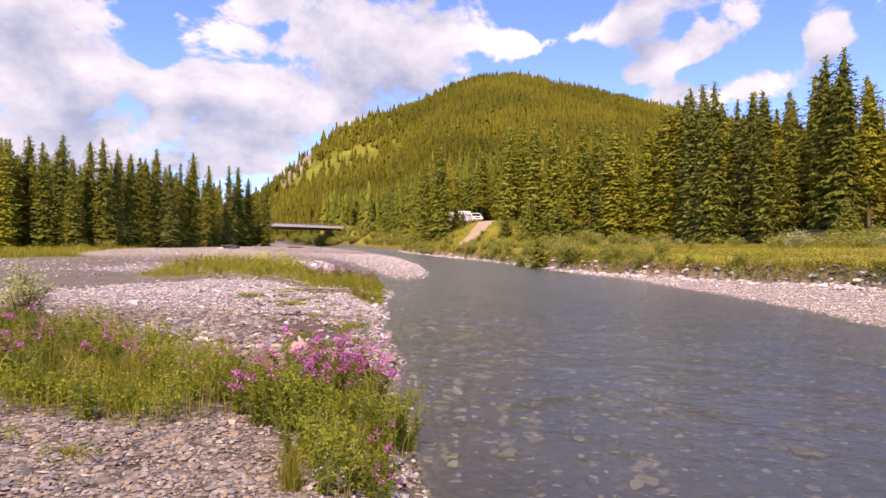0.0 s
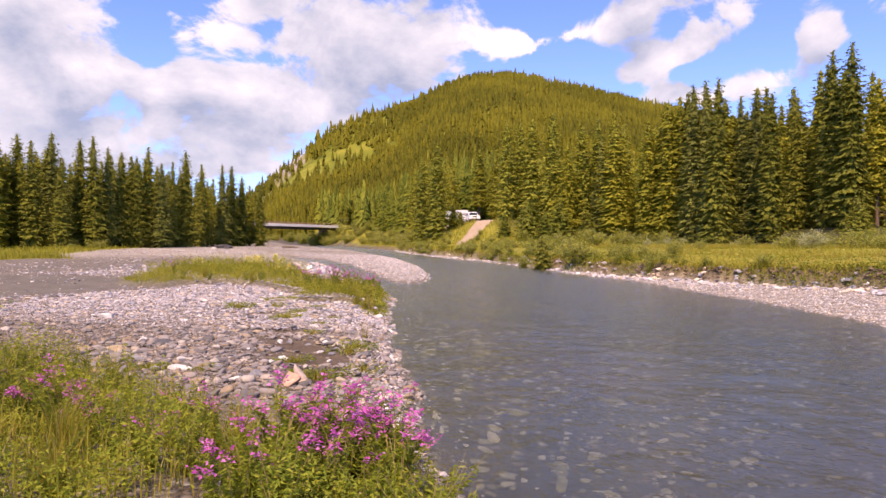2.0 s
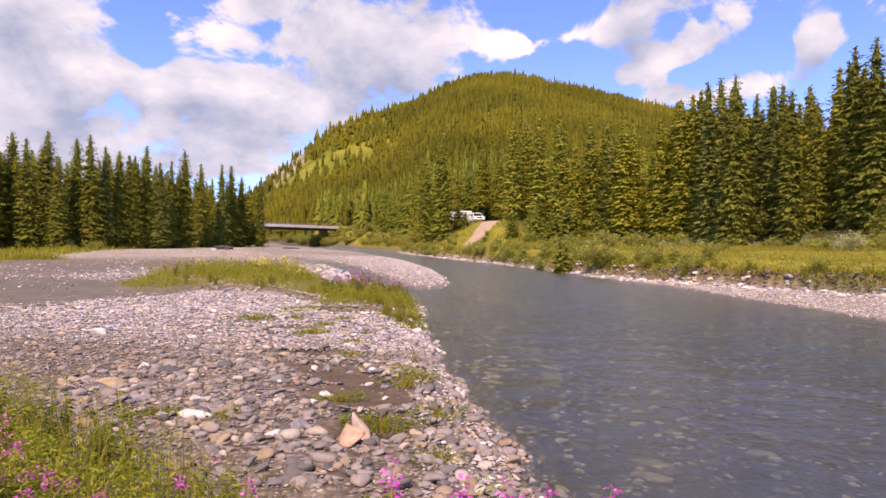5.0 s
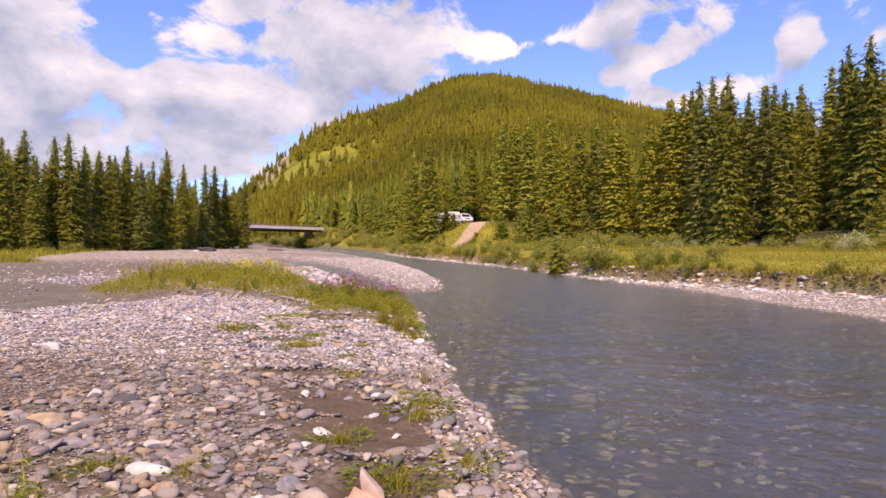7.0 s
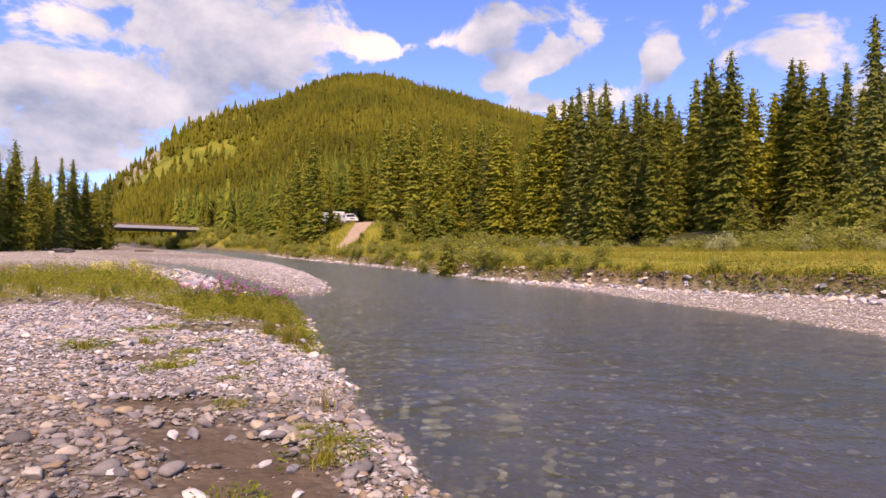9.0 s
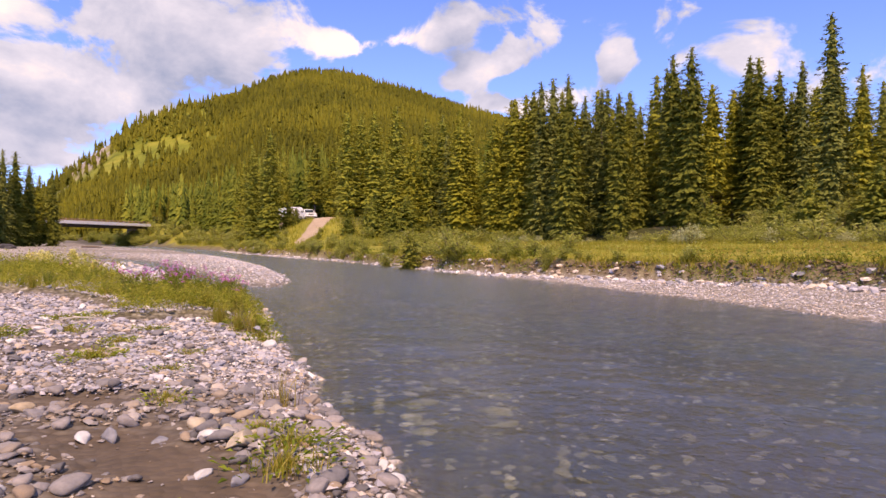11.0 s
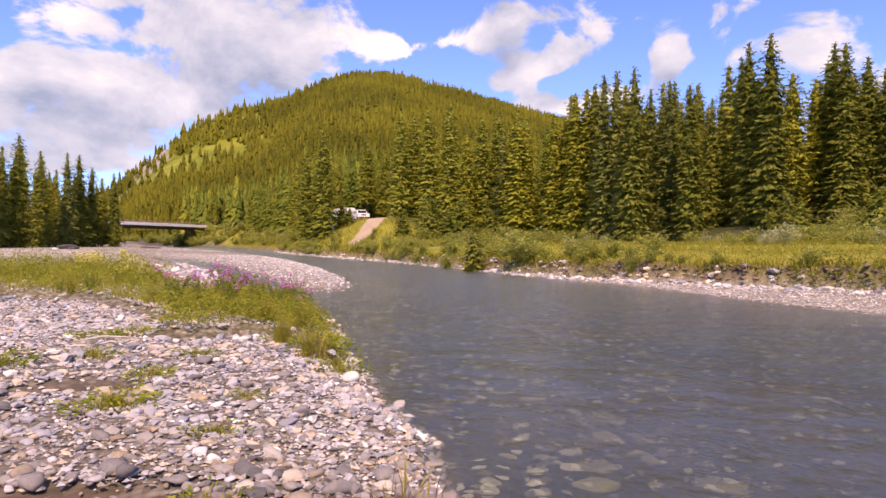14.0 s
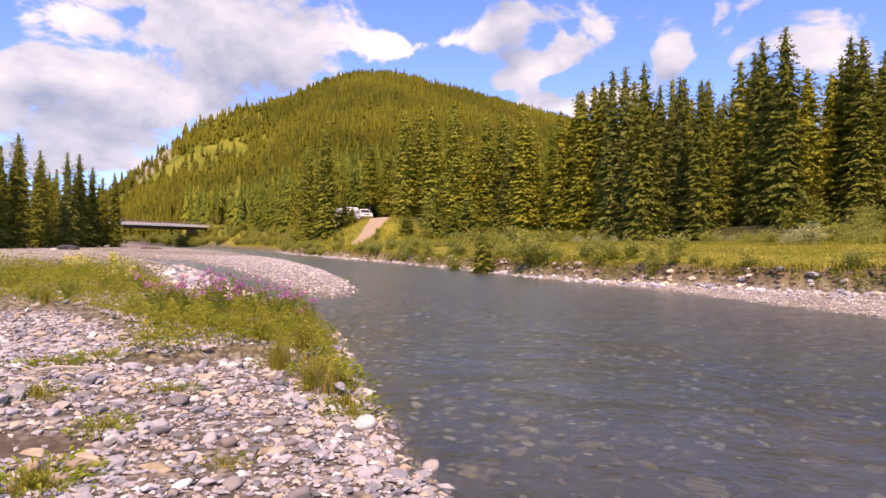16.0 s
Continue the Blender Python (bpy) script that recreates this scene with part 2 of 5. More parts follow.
def water_mat():
    """Silty, quick mountain water: a rippled gloss over murk that thickens with depth."""
    k = Mat("river_water")
    along = k.n("Mapping", Rotation=(0, 0, radians(12)), Scale=(0.8, 0.75, 1))
    k.link(k.n("TexCoord").outputs["Object"], along.inputs["Vector"])
    v = along.outputs[0]
    chop = k.noise(2.0, 4, 0.62, v)
    swell = k.noise(0.55, 3, 0.5, v)
    fizz = k.noise(11.0, 3, 0.6, v)
    h = k.math("ADD", k.math("MULTIPLY", chop, 0.6), k.math("MULTIPLY", swell, 0.9))
    h = k.math("ADD", h, k.math("MULTIPLY", fizz, 0.07))
    bump = k.n("Bump", Strength=0.6, Distance=0.15)
    k.link(h, bump.inputs["Height"])
    ripple = k.n("Bump", Strength=1.0, Distance=0.2)
    k.link(h, ripple.inputs["Height"])
    murk = k.n("BsdfDiffuse")
    tint = k.ramp(k.noise(0.16, 4, 0.6, v), [(.35, (.080, .114, .108)), (.65, (.114, .110, .108))])
    k.link(tint, murk.inputs["Color"])
    k.link(ripple.outputs[0], murk.inputs["Normal"])
    straight = k.n("BsdfTransparent", Color=(.88, .88, .78, 1))
    bent = k.n("BsdfRefraction", Color=(.88, .88, .78, 1), Roughness=0.03, IOR=1.33)
    k.link(ripple.outputs[0], bent.inputs["Normal"])
    clear = k.n("MixShader", Fac=0.45)
    k.link(straight.outputs[0], clear.inputs[1])
    k.link(bent.outputs[0], clear.inputs[2])
    body = k.n("MixShader")
    k.link(k.attr("murk"), body.inputs[0])
    k.link(clear.outputs[0], body.inputs[1])
    k.link(murk.outputs[0], body.inputs[2])
    gloss = k.n("BsdfGlossy", Color=(.92, .92, .88, 1), Roughness=0.22)
    k.link(bump.outputs[0], gloss.inputs["Normal"])
    fr = k.n("Fresnel", IOR=1.33)
    k.link(bump.outputs[0], fr.inputs["Normal"])
    top = k.n("MixShader")
    k.link(fr.outputs[0], top.inputs[0])
    k.link(body.outputs[0], top.inputs[1])
    k.link(gloss.outputs[0], top.inputs[2])
    k.link(top.outputs[0], k.out.inputs["Surface"])
    k.nt.nodes.remove(k.bsdf)
    return k.m


GROUND = ground_mat()
WATER = water_mat()
# STONE darker than MIDSTONE: cloud shade over the near bank put into the colour
STONE = stone_mat("river_stone", 0.0, .96, (1.03, 1.0, .95))
PALE = stone_mat("sun_bleached_stone", 0.0, 1.95, (.98, 1.0, 1.03))
MIDSTONE = stone_mat("lighter_river_stone", 0.0, 1.58, (.98, 1.0, 1.04))
DARKBED = stone_mat("submerged_dark_stone", 0.5, 0.85)
PALEBED = leaf_mat("submerged_pale_stone", [(0.1, (.18, .18, .12)), (0.35, (.38, .38, .29)), (0.65, (.62, .62, .52)), (0.95, (.84, .83, .74))], 0.0, 0.25)
BARK = plain("bark", (.16, .115, .085), 0.9, 0, 9, 0.45)
PALEBARK = plain("pale_bark", (.42, .37, .31), 0.85, 0, 7, 0.3)
NEEDLE = [(0.1, (.11, .125, .02)), (0.5, (.185, .192, .03)), (0.9, (.27, .265, .042))]
SPRUCE = leaf_mat("spruce_needles", NEEDLE, 0.2, 0.3, 0.35)
BLUESPRUCE = leaf_mat("grey_green_needles", [(0.1, (.12, .135, .032)), (0.5, (.19, .205, .046)), (0.9, (.28, .28, .066))], 0.2, 0.3, 0.35)
PINE = leaf_mat("yellow_green_needles", [(0.1, (.19, .19, .022)), (0.5, (.29, .28, .033)), (0.9, (.41, .38, .048))], 0.2, 0.3, 0.35)
# lighter copy of the spruce colours: sunlight on the track-side trees put in
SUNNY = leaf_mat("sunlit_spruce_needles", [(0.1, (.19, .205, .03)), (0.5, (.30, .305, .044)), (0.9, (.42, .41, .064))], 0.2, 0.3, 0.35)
YOUNG = leaf_mat("young_spruce_needles", [(0.12, (.13, .15, .022)), (0.5, (.21, .23, .035)), (0.88, (.32, .32, .055))], 0.3, 0.3, 0.35)
DEAD = leaf_mat("dry_twigs", [(0.2, (.10, .07, .05)), (0.8, (.22, .17, .12))], 0.05)
ASPEN = leaf_mat("aspen_leaves", [(0.2, (.10, .16, .02)), (0.8, (.24, .30, .05))], 0.35)
MOUND = leaf_mat("mound_herb_leaves", [(0.1, (.17, .20, .022)), (0.5, (.36, .37, .045)), (0.9, (.58, .49, .11))], 0.55, 0.5)
FOREST = leaf_mat("far_needles", [(0.2, (.085, .088, .009)), (0.5, (.145, .140, .013)), (0.8, (.225, .205, .019))], 0.3, 0.25, 0.0, 0.7)
VALLEY = leaf_mat("valley_needles", [(0.15, (.10, .135, .018)), (0.5, (.20, .225, .030)), (0.85, (.33, .32, .042))], 0.3, 0.3, 0.0, 0.6)
WILLOW = leaf_mat("willow_leaves", [(0.1, (.22, .24, .04)), (0.5, (.38, .39, .08)), (0.9, (.54, .52, .17))], 0.5, 0.3, 0.3)
SILVER = leaf_mat("silvery_leaves", [(0.1, (.36, .37, .16)), (0.6, (.57, .57, .30)), (0.95, (.76, .74, .46))], 0.5)
HERB = leaf_mat("herb_leaves", [(0.1, (.09, .13, .02)), (0.5, (.25, .31, .036)), (0.9, (.46, .45, .065))], 0.45, 0.35, 0.3)
GRASS = leaf_mat("green_grass", [(0.1, (.16, .18, .02)), (0.5, (.30, .29, .035)), (0.9, (.45, .39, .07))], 0.4, 0.4)
STRAW = leaf_mat("dry_grass", [(0.1, (.24, .19, .035)), (0.5, (.37, .29, .06)), (0.9, (.50, .41, .13))], 0.3, 0.4)
PINK = leaf_mat("pink_petals", [(0.1, (.46, .06, .33)), (0.5, (.68, .14, .50)), (0.9, (.80, .32, .66))], 0.35, 0.2)
YELLOW = leaf_mat("yellow_petals", [(0.2, (.74, .66, .16)), (0.8, (.86, .80, .38))], 0.3)
STEM = plain("reddish_stem", (.24, .19, .07), 0.7)

# ---- the lie of the land ----
LEFT = np.array([(-60, 9), (-10, 3.6), (0, 2.95), (5.7, 2.5), (7.7, 2.08), (9.2, 1.76), (11, 1.42), (12, 1.2), (13, .95), (14.1, .68), (15, .58),
                 (16, .40), (16.8, .2), (18.3, .03), (20.3, -.18), (24, -1.3), (28, -2.9), (31, -3.8), (37, -5.8), (45, -9.0), (53, -12.8), (60, -16.5), (90, -31), (200, -80), (400, -160)])
NEARSPIT = np.array([(26.9, -.6), (28.3, -1.5), (31.6, -2.5), (36, -3.9), (44, -6.5), (54, -10.8), (60, -15.6), (66, -22.5), (200, -85)])
FARSPIT = np.array([(26.9, -.8), (27.4, -.35), (30, -.25), (32.8, -.55), (42, -2.1), (56, -5.4), (75, -11.3), (97, -18.6), (147, -39), (172, -49), (196, -61), (260, -92), (400, -160)])
RIGHT = np.array([(-60, 14), (0, 11), (14.5, 10), (18.4, 9.8), (20.4, 9.65), (23.5, 9.1), (29, 8.35), (33, 7.3), (36.7, 6.3), (44, 4.6), (52, 2.1), (60, -.7),
                  (70, -4.0), (82, -8), (100, -12.6), (160, -32.5), (172, -38), (196, -49.6), (210, -56), (260, -80), (400, -145)])
BEACH = np.array([(-60, 4), (10, 4), (18, 3.9), (22, 3.0), (26, 2.0), (30, 1.1), (33, .45), (40, .35), (60, .5), (400, .5)])
RIDGE = np.array([(-60, 8), (-36, 12), (-25, 18), (-21.2, 34), (-19.3, 52), (-18.2, 66), (-17, 77), (-14, 94), (-11.2, 105), (-7.3, 118), (-4.4, 134), (-1.9, 142.5),
                  (.6, 143.5), (3, 139.5), (5.4, 133), (9.3, 122), (14.5, 106), (20, 92), (30, 70), (45, 45), (70, 20)])


def smooth(a, b, v):
    u = np.clip((v - a) / (b - a), 0, 1)
    return u * u * (3 - 2 * u)


def curve(table, v):
    return np.interp(v, table[:, 0], table[:, 1])


def wobble(x, y, f, s=0.0):
    """A cheap smooth random field, about -1 to 1."""
    return (np.sin(f * x * 1.3 + 1.7 * np.sin(f * y * .9 + s) + s) + np.sin(f * y * 1.1 + 1.3 * np.sin(f * x * .7 + 2 * s) + 2.3 * s)
            + np.sin(f * (x + y) * .63 + s * 3.1)) / 3


def shore(x, y):
    """Metres inland of the left shore, the spit, and the right shore; negative in the water."""
    w = 0.10 * wobble(x, y, 2.3, 1.0) + 0.05 * wobble(x, y, 6.1, 2.0)
    left = curve(LEFT, y) - x + w
    spit = np.where(y > 26.9, np.minimum(x - curve(NEARSPIT, y), curve(FARSPIT, y) - x) + w, -9)
    return left, spit, x - curve(RIGHT, y) + w


def inside(poly, x, y):
    """Whether points lie in a polygon."""
    res = np.zeros(np.shape(x), bool)
    n = len(poly)
    for i in range(n):
        (x1, y1), (x2, y2) = poly[i], poly[(i + 1) % n]
        cross = ((y1 > y) != (y2 > y)) & (x < (x2 - x1) * (y - y1) / (y2 - y1 + 1e-9) + x1)
        res ^= cross
    return res


ISLE = [(.10, 16.3), (-.10, 17.0), (-.55, 18.0), (-1.0, 18.1), (-1.6, 17.4), (-2.0, 17.5), (-2.0, 18.8), (-2.9, 20.6), (-4.2, 22.1), (-5.8, 22.0), (-7.0, 20.5), (-8.4, 21.5), (-10.0, 27), (-10.5, 32), (-8.5, 35), (-5.8, 30), (-4.4, 27), (-3.9, 24.5), (-3.4, 22.9), (-2.9, 23.0), (-1.67, 22.3), (-.65, 21.5), (-.2, 19.6), (.15, 17.2)]
MUDS = [(.35, 11.15, .62, .75), (-.3, 12.1, .5, .35), (-.8, 13.0, .5, .25), (.62, 10.0, .5, .4), (-1.5, 15.2, .5, .25), (.1, 11.7, .45, .35)]
POOL = (-12.5, 20.5, 6.5, 4.6)      # a flat of smooth silt: middle and half sizes


def zones(x, y):
    left, spit, right = shore(x, y)
    mud = np.zeros_like(x)
    for mx, my, a, b in MUDS:
        mud = np.maximum(mud, 1 - smooth(.6, 1.15, np.hypot((x - mx) / a, (y - my) / b) + .25 * wobble(x, y, 5, mx)))
    isle = inside(ISLE, x + .15 * wobble(x, y, 1.7, 4) + .15 * wobble(x, y, 5.3, 1), y + .3 * wobble(x, y, 1.5, 5) + .3 * wobble(x, y, 4.7, 8)).astype(float)
    beach = curve(BEACH, y)
    inland = right - beach
    return left, spit, right, mud, isle, inland


def hill(x, y):
    az, r = np.degrees(np.arctan2(x - 3, y - 2)), np.hypot(x - 3, y - 2)
    crest = np.interp(az, RIDGE[:, 0], RIDGE[:, 1] + 3.2 * smooth(70, 110, RIDGE[:, 1]))
    u = np.clip((r - 190) / 370, 0, 1)
    rise = .93 * u ** (1.05 + .75 * smooth(-5, -12, az))
    back = 1 - smooth(600, 1500, r) * .8
    front = smooth(-80, 60, y)
    return crest * rise * back * front * (1 + .03 * wobble(x, y, .02, 3) * (1 - u))


def height(x, y):
    left, spit, right, mud, isle, inland = zones(x, y)
    d = np.maximum(np.maximum(left, spit), right)
    bed = -.36 * (1 - np.exp(np.minimum(d, 0) / 2.4)) - .04 * (1 - smooth(-.5, 0, d)) + .03 * wobble(x, y, .9, 4) * smooth(0, -1.5, d) + .17 * np.exp(-((x - .2 - (28.5 - y) * .33 - .3 * wobble(x, y, .5, 3)) / .95) ** 2) * smooth(10, 15, y) * (1 - smooth(28, 30, y)) * smooth(0, -.6, d) + .12 * np.exp(-((x - 1.3) / 1.5) ** 2 - ((y - 26.3) / 2.4) ** 2) * smooth(0, -.6, d)
    bed = np.minimum(bed, -.075 * smooth(0, -.5, d))
    ll = np.clip(left, 0, None)
    zl = .03 + .17 * (1 - np.exp(-ll / .5)) + .10 * smooth(1, 8, ll) + .9 * smooth(30, 75, ll) + .05 * wobble(x, y, .8, 2) * smooth(.5, 3, ll)
    zl = zl + .10 * isle * smooth(0, .4, ll) - .055 * mud
    zs = .03 + .26 * (1 - np.exp(-np.clip(spit, 0, None) / .8))
    rr = np.clip(right, 0, None)
    zr = .02 + .10 * np.minimum(rr, 4.2)
    cut = smooth(-.1, .25, inland + .25 * wobble(x, y, 1.3, 7))
    terrace = 3.2 * smooth(1.5, 11, inland) * smooth(66, 92, y) * (1 - .62 * smooth(5, 14, x) * (1 - smooth(95, 120, y))) + 2.0 * smooth(.2, 4, inland) * smooth(165, 185, y) * (1 - smooth(8, 14, inland)) + 1.6 * smooth(22, 29, inland) * (1 - smooth(60, 90, y))
    zr = zr + cut * (.50 + .12 * wobble(x, y, .5, 9)) + .25 * smooth(0, 12, inland) + terrace + .06 * wobble(x, y, .9, 3) * cut
    land = np.maximum(np.where(left > 0, zl, -9), np.where(spit > 0, zs, -9))
    land = np.maximum(land, np.where(right > 0, zr, -9))
    z = np.where(d > 0, land, bed)
    z = z + .012 * wobble(x, y, 9, 1) * (d > -.2)
    return z + hill(x, y)


def spaced(*runs):
    out = [runs[0][0]]
    for a, b, step in runs:
        n = max(1, round((b - a) / step))
        out += [a + (b - a) * (i + 1) / n for i in range(n)]
    return np.array(out)


def mesh_from(name, verts, faces, smooth_shade=False):
    """A mesh from arrays: verts (n, 3), faces (m, 3 or 4)."""
    verts, faces = np.asarray(verts, np.float32), np.asarray(faces, np.int32)
    me = bpy.data.meshes.new(name)
    k = faces.shape[1]
    me.vertices.add(len(verts))
    me.vertices.foreach_set("co", verts.ravel())
    me.loops.add(faces.size)
    me.loops.foreach_set("vertex_index", faces.ravel())
    me.polygons.add(len(faces))
    me.polygons.foreach_set("loop_start", np.arange(0, faces.size, k, dtype=np.int32))
    me.polygons.foreach_set("loop_total", np.full(len(faces), k, np.int32))
    me.polygons.foreach_set("use_smooth", np.full(len(faces), smooth_shade))
    me.update(calc_edges=True)
    me.validate()
    return me


def mesh_part(name, verts, faces, material, parent=None, label="", smooth_shade=False):
    me = mesh_from(name, verts, faces, smooth_shade)
    me.materials.append(material)
    ob = new(name, me)
    ob.parent = parent
    return tagged(ob, label)


def part(name, bm, material, parent=None, label="", smooth_shade=False):
    me = bpy.data.meshes.new(name)
    bm.to_mesh(me)
    bm.free()
    for p in me.polygons:
        p.use_smooth = smooth_shade
    me.materials.append(material)
    ob = new(name, me)
    ob.parent = parent
    return tagged(ob, label)


def empty(name, at, label, category, group="", kind=""):
    ob = new(name)
    ob.location = at
    ob.empty_display_size = 0.2
    return tagged(ob, label, category, group, kind)


def grid_faces(nx, ny):
    i = np.arange(nx - 1)[None, :] + nx * np.arange(ny - 1)[:, None]
    i = i.ravel()
    return np.stack([i, i + 1, i + 1 + nx, i + nx], 1)


def float_attr(me, name, values):
    a = me.attributes.new(name, "FLOAT", "POINT")
    a.data.foreach_set("value", np.asarray(values, np.float32).ravel())


TRACK = [(-8, 109), (6, 109), (3.6, 97), (2.6, 91), (1.2, 84), (-.2, 78), (-1.6, 75), (-2.0, 77), (-1.0, 84), (-.2, 91), (-.6, 96), (-8, 99)]


def build_ground():
    xs = spaced((-3000, -450, 400), (-450, -70, 9), (-70, -13, .9), (-13, 14, .21), (14, 60, .9), (60, 450, 9), (450, 3000, 400))
    ys = spaced((-1500, -80, 300), (-80, 3, 4), (3, 40, .26), (40, 125, 1.0), (125, 640, 7), (640, 1500, 60), (1500, 4500, 500))
    X, Y = np.meshgrid(xs, ys)
    Z = height(X, Y)
    me = mesh_from("ground", np.stack([X.ravel(), Y.ravel(), Z.ravel()], 1), grid_faces(len(xs), len(ys)), True)
    me.materials.append(GROUND)
    left, spit, right, mud, isle, inland = zones(X, Y)
    h = hill(X, Y)
    land_r = smooth(-.05, .2, inland + .25 * wobble(X, Y, 1.3, 7))
    far_l = smooth(17, 21, left + 3 * wobble(X, Y, .12, 3)) * (Y > 55)
    far_patch = 1 - smooth(.7, 1.1, np.hypot((X + 35) / 9, (Y - 43) / 6) + .2 * wobble(X, Y, .6, 3))
    grass = np.clip(np.maximum(np.maximum(land_r, far_l), far_patch) + isle * .22, 0, 1)
    tip = (left > .0) * (1 - smooth(.12, .32, left)) * smooth(15.4, 15.9, Y) * (1 - smooth(18.6, 19.4, Y))
    lip = smooth(-.12, .05, inland + .25 * wobble(X, Y, 1.3, 7)) * (1 - smooth(.15, .5, inland + .25 * wobble(X, Y, 1.3, 7))) * (right > 0)
    bank = np.exp(-((X - 30.6) / 2.6) ** 2 - ((Y - 58.2) / 2.2) ** 2)
    forest = np.clip(smooth(14, 22, inland) * (Y < 70) + smooth(9, 14, inland) * (Y >= 70) * smooth(70, 85, Y) + smooth(29, 36, left), 0, 1)
    silty = .55 * smooth(8.0, 8.8, Y) * (1 - smooth(12.6, 14.6, Y)) * (left > .2) * np.clip(.7 + .6 * wobble(X, Y, 2.1, 3), 0, 1)
    float_attr(me, "mud", np.maximum(mud, silty))
    pool = 1 - smooth(.75, 1.1, np.hypot((X - POOL[0]) / POOL[2], (Y - POOL[1]) / POOL[3]) + .15 * wobble(X, Y, .9, 6))
    flats = smooth(.0, .5, wobble(X, Y, .16, 6) + .4 * wobble(X, Y, .5, 2)) * smooth(6, 12, left) * (Y > 22) * (1 - smooth(30, 36, Y)) * .8
    float_attr(me, "sand", np.clip(np.maximum(pool, flats), 0, 1))
    float_attr(me, "pale", np.maximum(np.maximum(.6 * smooth(.0, .3, spit), (right > 0) * (inland < .1) * .55), smooth(40, 56, Y + 5 * wobble(X, Y, .15, 5)) * (left > 0)) * (.75 + .25 * wobble(X, Y, .4, 9)))
    float_attr(me, "grass", grass)
    float_attr(me, "forest", forest)
    float_attr(me, "earth", np.clip(np.maximum(lip, .85 * tip), 0, 1))
    float_attr(me, "track", np.clip(inside(TRACK, X, Y) + smooth(.3, .7, bank), 0, 1))
    float_attr(me, "bed", smooth(.02, -.35, np.maximum(np.maximum(left, spit), right)))
    float_attr(me, "hillside", smooth(3, 9, h))
    az = np.degrees(np.arctan2(X - 3, Y - 2))
    r = np.hypot(X - 3, Y - 2)
    float_attr(me, "rock", smooth(-.4, .1, wobble(X, Y, .09, 2)) * (az < -16.6) * (az > -19.6) * smooth(505, 525, r))
    return tagged(new("ground", me), "grey gravel river flats with grassy banks and a wooded hill", "ground", kind="structure")


def build_water():
    xs = spaced((-170, -60, 2.5), (-60, -6, .6), (-6, 16, .16))
    ys = spaced((-60, 2, 2), (2, 45, .25), (45, 110, .8), (110, 330, 3))
    X, Y = np.meshgrid(xs, ys)
    Z = height(X, Y)
    faces = grid_faces(len(xs), len(ys))
    wet = (Z.ravel() < .02)[faces].any(1)
    faces = faces[wet]
    used, inv = np.unique(faces, return_inverse=True)
    co = np.stack([X.ravel(), Y.ravel(), np.zeros(X.size)], 1)[used]
    me = mesh_from("river", co, inv.reshape(faces.shape), True)
    me.materials.append(WATER)
    depth = np.clip(-Z.ravel()[used], 0, None)
    float_attr(me, "murk", .08 + .84 * (1 - np.exp(-depth / .50)))
    return tagged(new("water", me), "quick grey-blue river water with small ripples", "water", kind="structure")


build_ground()
build_water()

# ---- conifers ----


def zat(x, y):
    return float(height(np.array([float(x)]), np.array([float(y)]))[0])


def sprays(rng, base, out, length, width, sag, roll=.9):
    """Flat, bent needle sprays as two triangles each; arrays of roots, unit directions, lengths."""
    n = len(base)
    side = np.cross(out, (0, 0, 1))
    side /= np.linalg.norm(side, axis=1, keepdims=True) + 1e-9
    tilt = rng.uniform(-roll, roll, (n, 1))
    side = side * np.cos(tilt) + np.array([0, 0, 1.0]) * np.sin(tilt)
    mid = base + out * (length * .5)[:, None]
    tip = base + out * length[:, None] - np.array([0, 0, 1.0]) * (sag * length)[:, None]
    v = np.stack([base, mid + side * (width * .5)[:, None], tip, mid - side * (width * .5)[:, None]], 1).reshape(-1, 3)
    i = np.arange(n)[:, None] * 4
    f = np.concatenate([i + [0, 1, 2], i + [0, 2, 3]])
    return v, f


